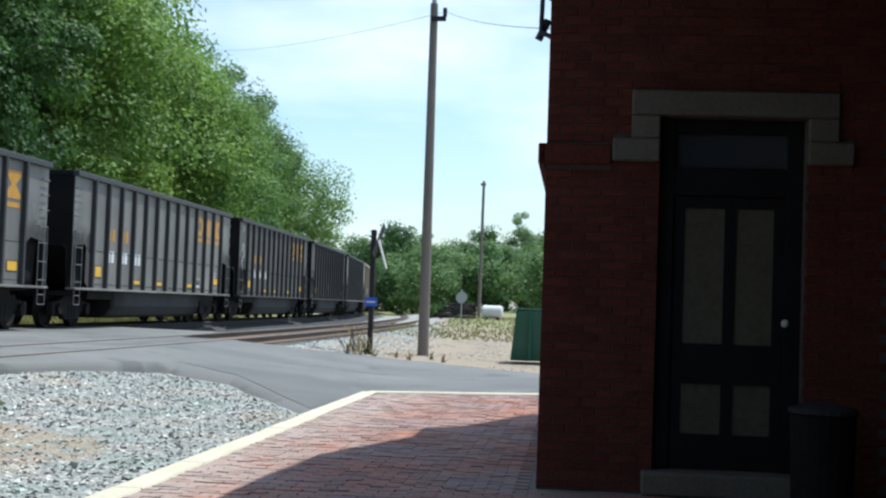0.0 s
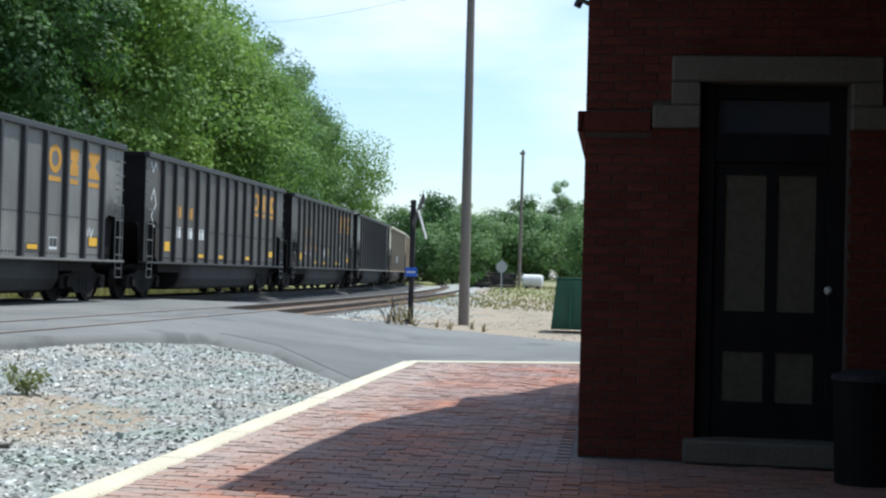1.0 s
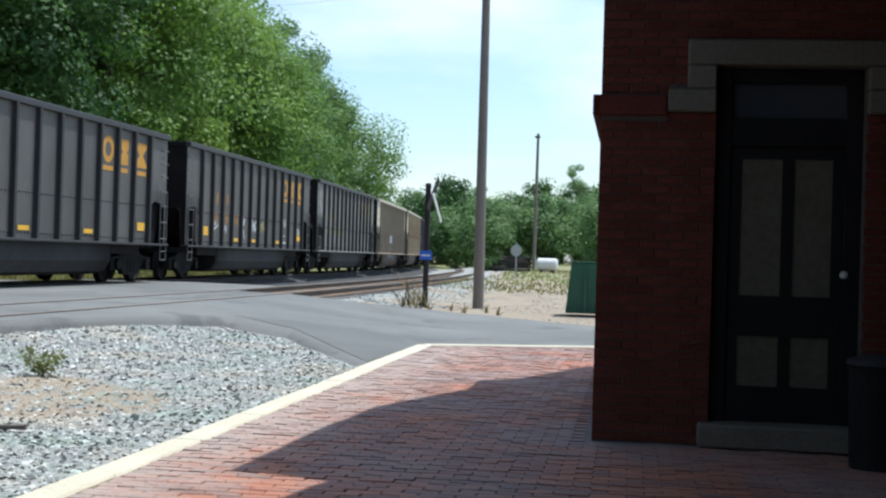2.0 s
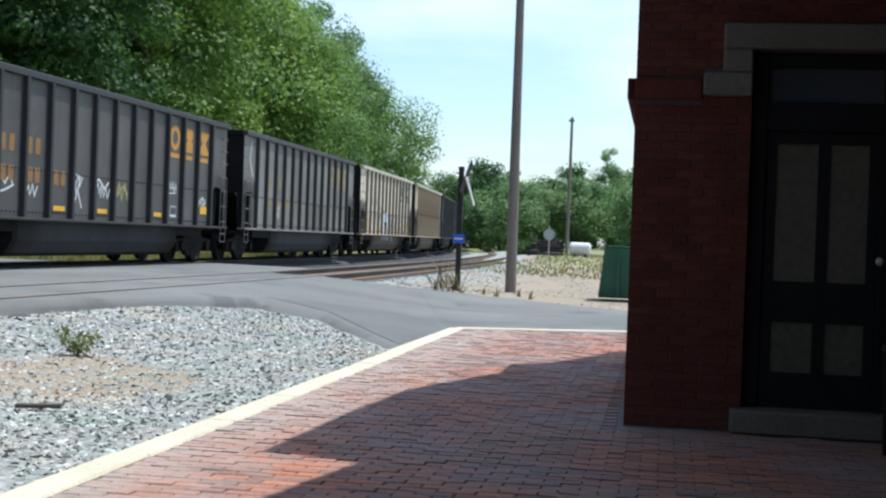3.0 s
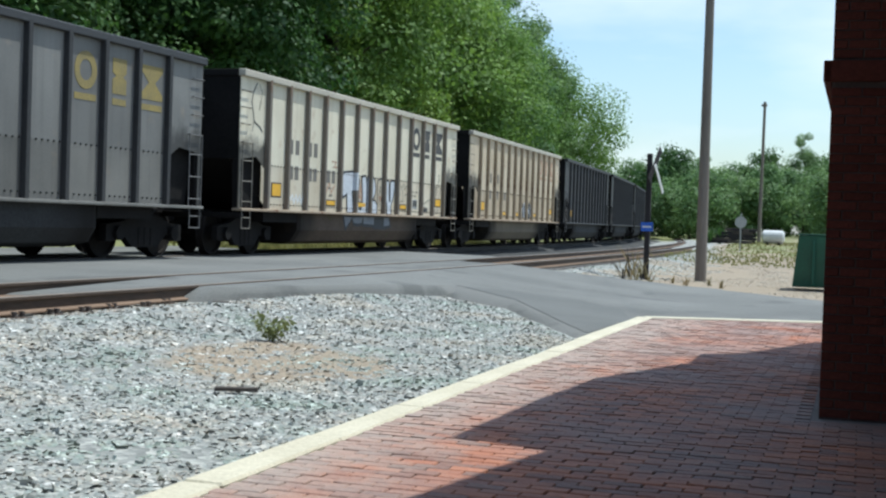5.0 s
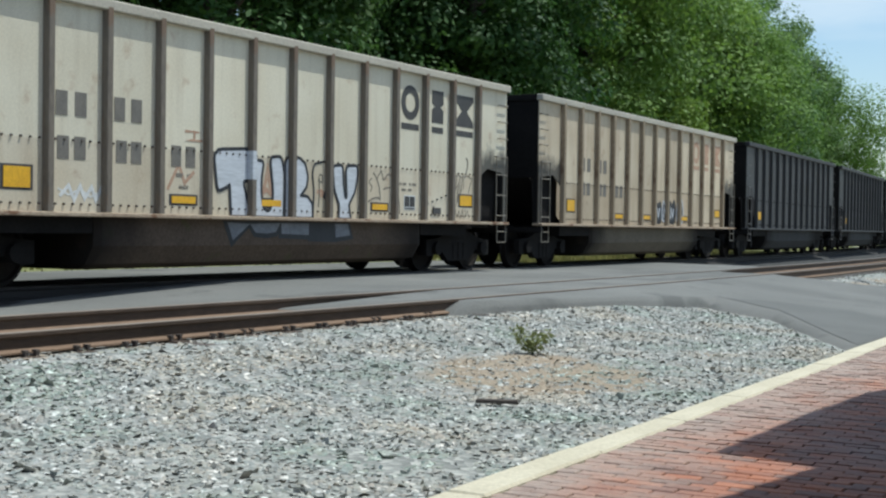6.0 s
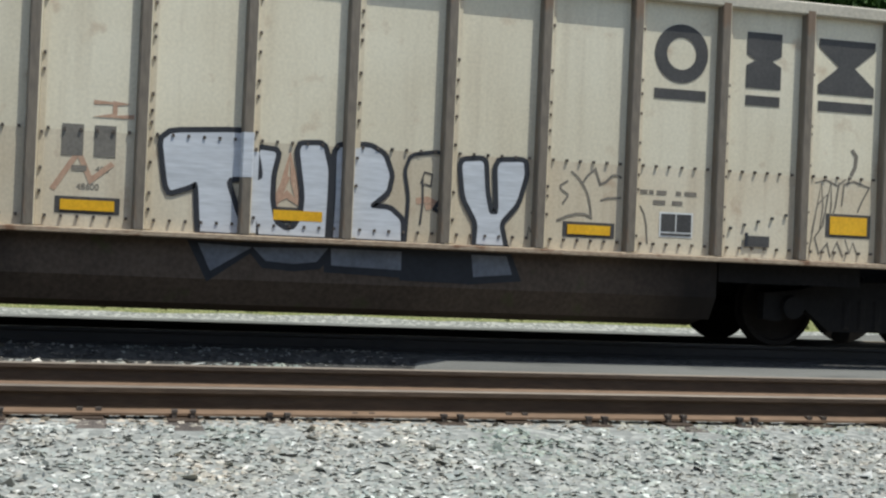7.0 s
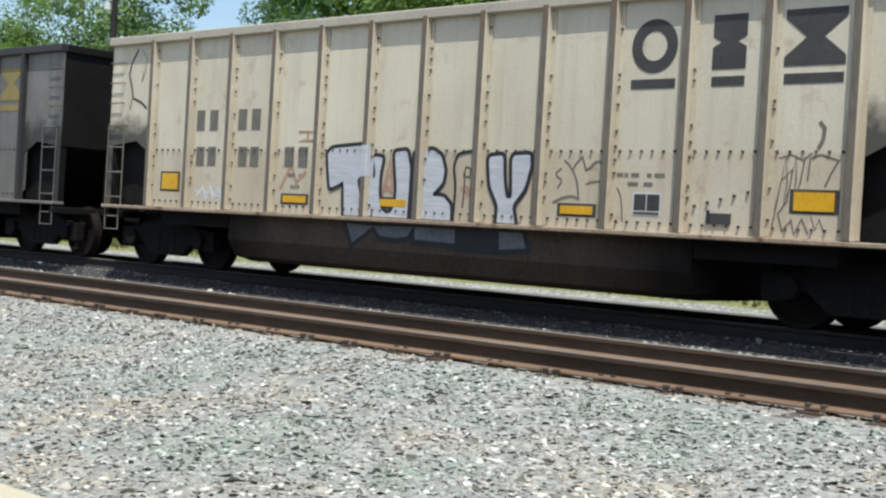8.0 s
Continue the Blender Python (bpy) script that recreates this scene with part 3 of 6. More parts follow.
scatter("ballast_stone", p, s * 1.2, M["stones"], "pale crushed stone beyond the crossing", 9)
p, s = stone_field(-6.0, 0.5, 25, 52, 90, 15, lambda x, y: y > far_edge(x) + 0.1 and noise.noise((x * 0.7, y * 0.4, 6)) > -0.15)
scatter("dusty_stone", p, s * 0.8, M["stones_brown"], "scattered stones on dry earth", 10)


# ---- station ----
base = pose(0, 0, 0, 0, 0, 2.1)   # platform and station share this turn
platform = thing("platform", "red brick station platform with a pale concrete kerb", "platform", base, kind="structure")
far_line = [(-2.95, 19.15), (9.0, 24.0)]
bm = bmesh.new()
prism(bm, [(-4.49, -40), (9, -40), (9, 23.9), (-2.87, 19.05), (-2.87, 4.1)], 2, -0.4, -0.012)
part("slab", bm, M["sand"], platform)
# kerb stones
kerb_mesh = mesh_of("kerb_stone", boxes((-0.11, -0.748, -0.3, 0.11, 0.748, 0.012), bevel=0.014), M["kerb"])
for i in range(27):
    k = part("kerb_stone", kerb_mesh, None, platform)
    k.matrix_basis = pose(-2.98 - 0.0367 * max(0.0, 4.1 - (18.36 - i * 1.5)) + rng.uniform(-0.008, 0.008), 18.36 - i * 1.5, rng.uniform(-0.004, 0.004), 0, 0, rng.uniform(-0.25, 0.25) - (2.1 if 18.36 - i * 1.5 < 4.1 else 0))
heading = math.degrees(math.atan2(4.85, 11.95))
for i in range(6):
    k = part("kerb_stone", kerb_mesh, None, platform)
    d = 0.82 + i * 1.5
    k.matrix_basis = pose(-3.06 + d * math.cos(radians(heading)), 19.16 + d * math.sin(radians(heading)), 0, 0, 0, heading - 90)

station = thing("station_walls", "dark red brick station walls in the shade of the roof", "building", base, kind="structure")
WY = 9.68
DX0, DX1, DZ0, DZ1 = 0.60, 1.66, 0.17, 2.77
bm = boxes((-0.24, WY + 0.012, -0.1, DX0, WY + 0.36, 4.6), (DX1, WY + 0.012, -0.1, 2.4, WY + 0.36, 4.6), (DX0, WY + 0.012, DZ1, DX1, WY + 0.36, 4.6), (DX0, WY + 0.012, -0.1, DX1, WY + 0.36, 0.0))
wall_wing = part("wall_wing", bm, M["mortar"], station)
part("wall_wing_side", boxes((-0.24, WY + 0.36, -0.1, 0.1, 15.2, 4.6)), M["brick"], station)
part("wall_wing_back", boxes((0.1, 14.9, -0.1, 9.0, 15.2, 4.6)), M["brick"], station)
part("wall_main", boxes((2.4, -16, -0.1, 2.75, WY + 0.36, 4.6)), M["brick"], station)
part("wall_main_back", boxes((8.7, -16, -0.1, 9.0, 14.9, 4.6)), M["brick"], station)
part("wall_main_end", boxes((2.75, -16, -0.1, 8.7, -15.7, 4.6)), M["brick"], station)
# unseen wall, added to keep sky light from behind off the door wall
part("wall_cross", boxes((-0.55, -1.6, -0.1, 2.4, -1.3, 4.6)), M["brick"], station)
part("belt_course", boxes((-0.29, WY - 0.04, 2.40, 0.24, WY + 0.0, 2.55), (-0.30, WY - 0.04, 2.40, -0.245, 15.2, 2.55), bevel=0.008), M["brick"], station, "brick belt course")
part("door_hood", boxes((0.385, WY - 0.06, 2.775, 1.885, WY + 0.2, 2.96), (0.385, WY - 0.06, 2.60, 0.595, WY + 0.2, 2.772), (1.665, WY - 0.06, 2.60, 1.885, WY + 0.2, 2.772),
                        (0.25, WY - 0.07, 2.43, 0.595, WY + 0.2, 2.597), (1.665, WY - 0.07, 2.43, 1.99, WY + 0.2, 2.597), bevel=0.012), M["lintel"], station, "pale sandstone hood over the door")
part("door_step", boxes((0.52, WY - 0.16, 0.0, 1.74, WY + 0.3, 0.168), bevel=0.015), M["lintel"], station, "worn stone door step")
part("downpipe", tubes(((-0.31, WY + 0.05, 3.4), (-0.29, WY + 0.05, 4.55), 0.018), ((-0.31, WY + 0.05, 3.4), (-0.2, WY + 0.03, 3.34), 0.018), ((-0.33, WY + 0.1, 3.35), (-0.26, WY + 0.1, 3.5), 0.03)), M["wire"], station, "dark cable bundle at the wall's corner")

# roof: eaves slab whose edge throws the stepped shade on the platform
# below y 5.9 the unseen edge is pushed out to cut skylight on the door
eaves = [(0.21, 17.68), (-1.22, 12.38), (-1.28, 10.68), (-1.28, 8.78), (-0.64, 8.63), (-0.87, 7.08), (-1.05, 5.9), (-1.5, 5.0), (-1.5, -18), (10.5, -18), (10.5, 17.68)]
roof = thing("station_roof", "dark station roof with deep eaves", "roof", kind="structure")
bm = bmesh.new()
prism(bm, eaves, 2, 4.60, 4.66)
part("soffit", bm, M["soffit"], roof, "dark brown boarded soffit")
bm = bmesh.new()
prism(bm, eaves, 2, 4.664, 4.74)
part("fascia", bm, M["roof"], roof)
bm = bmesh.new()
low = [bm.verts.new((*p, 4.744)) for p in ((1.2, -17), (10.2, -17), (10.2, 16.6), (1.2, 16.6))]
high = [bm.verts.new((*p, 7.4)) for p in ((5.0, -13), (6.4, -13), (6.4, 12.6), (5.0, 12.6))]
for i in range(4):
    bm.faces.new((low[i], low[(i + 1) % 4], high[(i + 1) % 4], high[i]))
bm.faces.new(high)
bm.faces.new(low[::-1])
part("roof_slope", bm, M["roof"], roof)

# door
door = thing("door_1", "closed dark panelled door with four pale panes and a transom", "door", base, kind="structure")
fy = WY + 0.12
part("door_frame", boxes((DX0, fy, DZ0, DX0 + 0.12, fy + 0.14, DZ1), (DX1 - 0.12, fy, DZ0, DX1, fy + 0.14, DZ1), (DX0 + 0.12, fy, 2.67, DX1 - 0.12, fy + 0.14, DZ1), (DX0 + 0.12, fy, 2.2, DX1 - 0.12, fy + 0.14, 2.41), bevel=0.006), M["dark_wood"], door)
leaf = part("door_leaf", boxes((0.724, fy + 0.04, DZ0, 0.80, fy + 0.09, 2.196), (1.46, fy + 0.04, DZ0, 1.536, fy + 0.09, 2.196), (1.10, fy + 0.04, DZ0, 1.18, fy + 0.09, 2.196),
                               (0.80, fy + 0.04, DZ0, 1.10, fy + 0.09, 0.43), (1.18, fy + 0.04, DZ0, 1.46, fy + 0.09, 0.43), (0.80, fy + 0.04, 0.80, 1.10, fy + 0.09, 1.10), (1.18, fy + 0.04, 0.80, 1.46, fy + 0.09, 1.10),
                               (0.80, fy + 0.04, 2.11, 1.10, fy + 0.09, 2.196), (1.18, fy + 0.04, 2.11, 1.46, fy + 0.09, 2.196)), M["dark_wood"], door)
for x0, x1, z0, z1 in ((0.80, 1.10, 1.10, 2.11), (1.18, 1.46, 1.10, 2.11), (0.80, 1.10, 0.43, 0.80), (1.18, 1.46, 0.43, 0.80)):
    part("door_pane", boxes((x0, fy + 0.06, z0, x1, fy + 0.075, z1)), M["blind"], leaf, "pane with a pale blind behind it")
gm, gt, gb = nodes_of("transom_glass", 0.05)
gb.inputs["Base Color"].default_value = (0.05, 0.06, 0.07, 1)
gb.inputs["Specular IOR Level"].default_value = 0.9
part("transom_pane", boxes((DX0 + 0.12, fy + 0.07, 2.41, DX1 - 0.12, fy + 0.08, 2.67)), gm, door, "dark reflecting transom pane")
knob = bmesh.new()
bmesh.ops.create_uvsphere(knob, u_segments=12, v_segments=8, radius=0.03, matrix=Matrix.Translation((1.55, fy - 0.0, 1.27)))
tube(knob, (1.55, fy, 1.27), (1.55, fy + 0.05, 1.27), 0.012)
part("door_knob", knob, M["knob"], leaf, "white porcelain door knob")
part("room_dark", boxes((DX0 - 0.3, WY + 0.5, 0, DX1 + 0.3, WY + 0.55, 3)), M["dark_wood"], station)

can = thing("trash_can", "dark round trash can with a rimmed lid", "trash can", base @ pose(1.68, 8.95, 0))
part("drum", tubes(((0, 0, 0), (0, 0, 0.68), 0.2, 0.22), n=20), M["under"], can)
part("lid", tubes(((0, 0, 0.684), (0, 0, 0.72), 0.235, 0.225), ((0, 0, 0.72), (0, 0, 0.75), 0.21, 0.12), n=20), M["tar_post"], can, "dark rimmed lid")


# ---- coal train ----
HALF, SILL, TOP, WIDE = 7.33, 1.0, 3.83, 1.535
WHEEL_R, TRUCK, AXLE = 0.46, 6.13, 0.91
COATS = {
    "beige": (paint_coat("beige_coat", (0.74, 0.68, 0.53), (0.67, 0.6, 0.45), (0.52, 0.44, 0.32), (0.42, 0.27, 0.16), soot=True), (0.54, 0.49, 0.395)),
    "tan": (paint_coat("tan_coat", (0.64, 0.545, 0.4), (0.52, 0.42, 0.29), (0.31, 0.22, 0.14), (0.3, 0.16, 0.08), soot=True, panels=0.14), (0.5, 0.46, 0.38)),
    "grey": (paint_coat("grey_coat", (0.185, 0.178, 0.164), (0.135, 0.13, 0.12), (0.085, 0.08, 0.072), (0.24, 0.195, 0.145), soot=True, panels=0.2), (0.04, 0.04, 0.042)),
    "brown": (paint_coat("brown_coat", (0.088, 0.081, 0.074), (0.066, 0.06, 0.055), (0.044, 0.04, 0.036), (0.16, 0.115, 0.08), soot=True, panels=0.18), (0.032, 0.032, 0.034)),
    "black": (paint_coat("black_coat", (0.05, 0.05, 0.053), (0.036, 0.036, 0.038), (0.025, 0.024, 0.024), (0.06, 0.045, 0.035)), (0.03, 0.03, 0.032)),
}
RIB_COAT = {
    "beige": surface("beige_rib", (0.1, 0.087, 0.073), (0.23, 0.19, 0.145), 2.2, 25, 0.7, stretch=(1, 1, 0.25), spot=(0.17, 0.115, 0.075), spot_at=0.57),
    "tan": surface("tan_rib", (0.22, 0.16, 0.1), (0.4, 0.32, 0.22), 1.4, 25, 0.7, stretch=(1, 1, 0.4), spot=(0.16, 0.1, 0.06), spot_at=0.58),
    "grey": surface("grey_rib", (0.02, 0.02, 0.021), (0.045, 0.043, 0.042), 1.4, 25, 0.7, stretch=(1, 1, 0.4)),
    "brown": surface("brown_rib", (0.016, 0.016, 0.017), (0.034, 0.032, 0.031), 1.4, 25, 0.7, stretch=(1, 1, 0.4)),
    "black": surface("black_rib", (0.025, 0.025, 0.027), (0.045, 0.044, 0.045), 1.4, 25, 0.7, stretch=(1, 1, 0.4)),
}
M["belly_dark"] = surface("slate_belly", (0.022, 0.023, 0.024), (0.062, 0.062, 0.062), 0.7, 20, 0.8, bump=0.15)
M["belly_light"] = surface("dusty_belly", (0.09, 0.075, 0.055), (0.19, 0.16, 0.12), 0.7, 20, 0.85, bump=0.15)
M["belly"] = surface("sooty_belly", (0.052, 0.038, 0.029), (0.15, 0.112, 0.084), 0.7, 20, 0.8, bump=0.15, spot=(0.09, 0.085, 0.045), spot_at=0.6)


def sooted_ends(m):
    """Brake dust and coal blown over the ends of the tub."""
    nt = m.node_tree
    b = nt.nodes["Principled BSDF"]
    old = b.inputs["Base Color"].links[0].from_socket
    tc, sep, far, add = (nt.nodes.new("ShaderNode" + k) for k in ("TexCoord", "SeparateXYZ", "Math", "Math"))
    far.operation, add.operation = "ABSOLUTE", "MULTIPLY_ADD"
    n = noise_node(nt, 1.1, 5)
    nt.links.new(tc.outputs["Object"], sep.inputs[0])
    nt.links.new(sep.outputs["Y"], far.inputs[0])
    nt.links.new(n.outputs[0], add.inputs[0])
    add.inputs[1].default_value = 1.6
    nt.links.new(far.outputs[0], add.inputs[2])
    fac = ramp(nt, scaled(nt, add.outputs[0], 0.2), [(0.72, (0, 0, 0)), (0.96, (0.92, 0.92, 0.92))])
    nt.links.new(mixed(nt, fac, old, (0.014, 0.012, 0.011)), b.inputs["Base Color"])


sooted_ends(M["belly"])
sooted_ends(M["belly_light"])
sooted_ends(M["belly_dark"])
for key in ("belly", "belly_dark", "belly_light", "under", "wheel"):
    M[key].node_tree.nodes["Principled BSDF"].inputs["Specular IOR Level"].default_value = 0.15
CHORD = {k: surface(k + "_chord", tuple(c * 0.75 for c in v[1]), v[1], 1.2, 25, 0.6, bump=0.2) for k, v in COATS.items()}
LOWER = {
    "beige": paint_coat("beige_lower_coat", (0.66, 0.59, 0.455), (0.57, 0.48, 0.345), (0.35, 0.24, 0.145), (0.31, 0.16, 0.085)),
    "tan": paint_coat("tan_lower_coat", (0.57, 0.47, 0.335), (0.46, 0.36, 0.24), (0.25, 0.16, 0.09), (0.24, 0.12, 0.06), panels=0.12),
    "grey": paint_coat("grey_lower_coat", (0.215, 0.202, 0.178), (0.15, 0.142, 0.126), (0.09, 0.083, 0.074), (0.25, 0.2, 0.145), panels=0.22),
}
M["dull_orange"] = surface("worn_orange_paint", (0.2, 0.11, 0.04), (0.34, 0.17, 0.045), 4, 30, 0.7, bump=0)
M["dull_yellow"] = surface("worn_away_yellow", (0.2, 0.17, 0.09), (0.36, 0.27, 0.08), 3, 30, 0.8, bump=0)
M["dry_yellow"] = surface("faded_yellow_spray", (0.3, 0.27, 0.09), (0.42, 0.38, 0.14), 4, 30, 0.7, bump=0)
M["sill_rust"] = surface("rusty_sill", (0.26, 0.17, 0.11), (0.5, 0.41, 0.3), 1.6, 25, 0.8, stretch=(1, 0.6, 1), spot=(0.17, 0.09, 0.05), spot_at=0.56)
M["worn_mark"] = surface("worn_stencil_paint", (0.13, 0.12, 0.105), (0.22, 0.2, 0.17), 6, 40, 0.7, bump=0)
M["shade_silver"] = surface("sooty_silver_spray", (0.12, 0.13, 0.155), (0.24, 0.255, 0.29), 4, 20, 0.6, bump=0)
SHARED = {}


def shared(key, make):
    if key not in SHARED:
        SHARED[key] = make()
    return SHARED[key]


def side_sheet():
    """One side of the car as a thick plate, cut open at both lower corners below the slope sheets."""
    bm = bmesh.new()
    e = 6.12
    prism(bm, [(-e, SILL), (e, SILL), (e, SILL + 0.85), (6.55, SILL + 1.08), (HALF - 0.1, SILL + 1.0), (HALF - 0.1, SILL), (HALF, SILL), (HALF, TOP - 0.06),
               (-HALF, TOP - 0.06), (-HALF, SILL), (-HALF + 0.1, SILL), (-HALF + 0.1, SILL + 1.0), (-6.55, SILL + 1.08), (-e, SILL + 0.85)], 0, WIDE - 0.02, WIDE)
    return bm


def rivets():
    bm = bmesh.new()
    rr = random.Random(31)
    for k in range(-1, 11):
        y0 = (k - 5) * RIB
        for i in range(6):
            y = y0 + 0.13 + i * 0.15
            for z in (SILL + 0.93, SILL + 0.1):
                box(bm, WIDE, y - 0.013, z - 0.014, WIDE + 0.024, y + 0.013, z + 0.014)
        for i in range(15):
            z = SILL + 0.2 + i * 0.165 + rr.uniform(-0.05, 0.05)
            if rr.random() < 0.42:
                continue
            box(bm, WIDE, y0 + 0.06, z - 0.014, WIDE + 0.034, y0 + 0.086, z + 0.014)
    return bm


def rib_bar():
    bm = bmesh.new()
    prism(bm, [(WIDE, -0.08), (WIDE + 0.09, -0.066), (WIDE + 0.098, -0.055), (WIDE + 0.098, 0.03), (WIDE + 0.09, 0.038), (WIDE, 0.045)], 2, SILL + 0.005, TOP - 0.1)
    return bm


def belly():
    bm = bmesh.new()
    rings = []
    prof = [(1.46, 0.96), (1.46, 0.55), (1.3, 0.3), (1.0, 0.22), (-1.0, 0.22), (-1.3, 0.3), (-1.46, 0.55), (-1.46, 0.96)]
    for y, k in ((-4.14, 0.0), (-4.02, 1.0), (4.02, 1.0), (4.14, 0.0)):
        rings.append([bm.verts.new((x * (1.0 if k else 0.97), y, z if k else max(z, 0.3))) for x, z in prof])
    for a, b in zip(rings, rings[1:]):
        for i in range(len(prof) - 1):
            bm.faces.new((a[i], a[i + 1], b[i + 1], b[i]))
    for r in (rings[0], rings[-1]):
        bm.faces.new(r)
    return bm


def end_wall():
    return boxes((-WIDE + 0.022, HALF - 0.06, SILL + 1.0, WIDE - 0.022, HALF - 0.02, TOP - 0.06))


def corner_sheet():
    """Black sheet added for the shade inside the open lower corner, set back behind the side."""
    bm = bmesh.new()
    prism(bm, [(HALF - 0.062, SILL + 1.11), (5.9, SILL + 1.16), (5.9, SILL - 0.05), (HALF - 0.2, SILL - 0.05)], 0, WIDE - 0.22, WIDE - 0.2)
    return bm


def slope_sheet():
    bm = bmesh.new()
    prism(bm, [(HALF - 0.06, SILL + 1.02), (HALF - 0.06, SILL + 1.1), (5.0, 0.78), (5.0, 0.7)], 0, -WIDE + 0.3, WIDE - 0.3)
    return bm


def end_sill():
    return boxes((-1.42, 4.16, 0.72, 1.42, 5.9, 0.965))


def end_frame():
    return boxes((-1.6, HALF - 0.16, 0.78, 1.6, HALF - 0.004, SILL - 0.1), (-1.5, HALF - 0.14, SILL - 0.1, -1.38, HALF - 0.03, SILL + 1.0), (1.38, HALF - 0.14, SILL - 0.1, 1.5, HALF - 0.03, SILL + 1.0),
                 (-0.5, HALF - 0.14, SILL - 0.1, -0.4, HALF - 0.03, SILL + 1.0), (0.4, HALF - 0.14, SILL - 0.1, 0.5, HALF - 0.03, SILL + 1.0), (-0.25, 4.9, 0.62, 0.25, HALF - 0.17, 0.95), bevel=0.01)


def coupler():
    return boxes((-0.11, HALF, 0.68, 0.11, HALF + 0.62, 0.9), (-0.16, HALF + 0.5, 0.64, 0.16, HALF + 0.74, 0.96), bevel=0.03)


def side_ladder():
    bm = bmesh.new()
    x, y0, y1 = WIDE + 0.055, HALF - 0.5, HALF - 0.05
    for y in (y0, y1):
        tube(bm, (x, y, SILL + 0.0), (x, y, SILL + 1.36), 0.0115, n=6)
        tube(bm, (WIDE - 0.01, y, SILL + 1.34), (x, y, SILL + 1.34), 0.012, n=6)
    for z in (0.13, 0.55, 0.97, 1.34):
        tube(bm, (x, y0, SILL + z), (x, y1, SILL + z), 0.013, n=6)
    return bm


def grab_iron():
    x, y0, y1 = WIDE + 0.055, HALF - 0.38, HALF - 0.03
    return tubes(((x, y0, SILL), (x, y1, SILL), 0.011), ((WIDE - 0.01, y0, SILL), (x, y0, SILL), 0.011), ((WIDE - 0.01, y1, SILL), (x, y1, SILL), 0.011), n=6)


def sill_step():
    x, y0, y1 = WIDE + 0.055, HALF - 0.45, HALF - 0.07
    return tubes(*[((x, y0, z), (x, y1, z), 0.012) for z in (SILL - 0.2, SILL - 0.42)], *[((x, y, SILL - 0.42), (x, y, SILL), 0.012) for y in (y0, y1)], n=6)


def side_frame():
    """Cast truck side frame with a spring nest, seen from the side as a bow over two axles."""
    bm = bmesh.new()
    out = [(-1.25, 0.32), (-1.25, 0.62), (-0.8, 0.66), (-0.4, 0.78), (0.4, 0.78), (0.8, 0.66), (1.25, 0.62), (1.25, 0.32), (1.05, 0.3), (0.72, 0.44), (0.42, 0.2), (-0.42, 0.2), (-0.72, 0.44), (-1.05, 0.3)]
    prism(bm, out, 0, 0.98, 1.12)
    for y in (-0.2, 0, 0.2):
        tube(bm, (1.06, y, 0.24), (1.06, y, 0.56), 0.085, n=10)
    for y in (-AXLE, AXLE):
        tube(bm, (0.9, y, WHEEL_R), (1.2, y, WHEEL_R), 0.13, n=12)
    return bm


def wheel_disc():
    bm = bmesh.new()
    prof = [(-0.07, WHEEL_R + 0.025), (-0.045, WHEEL_R + 0.02), (-0.035, WHEEL_R), (0.065, WHEEL_R - 0.008), (0.065, WHEEL_R - 0.06), (0.02, WHEEL_R - 0.08), (0.01, 0.17), (0.07, 0.13), (0.07, 0.06), (-0.07, 0.06), (-0.07, WHEEL_R - 0.05)]
    n, rings = 28, []
    for k in range(n):
        a = k * math.tau / n
        rings.append([bm.verts.new((x, r * math.cos(a), r * math.sin(a))) for x, r in prof])
    for k in range(n):
        a, b = rings[k], rings[(k + 1) % n]
        for i in range(len(prof)):
            bm.faces.new((a[i], a[(i + 1) % len(prof)], b[(i + 1) % len(prof)], b[i]))
    return bm


def plate(outline, x, thick=0.005):
    """A flat painted or fixed shape on the side that faces +X; outline in metres along the car and above the sill."""
    bm = bmesh.new()
    prism(bm, [(u, SILL + h) for u, h in outline], 0, x, x + thick)
    return bm


def rect(u0, h0, u1, h1):
    return [(u0, h0), (u1, h0), (u1, h1), (u0, h1)]


FACE = WIDE + 0.002
WHEELSETS = []


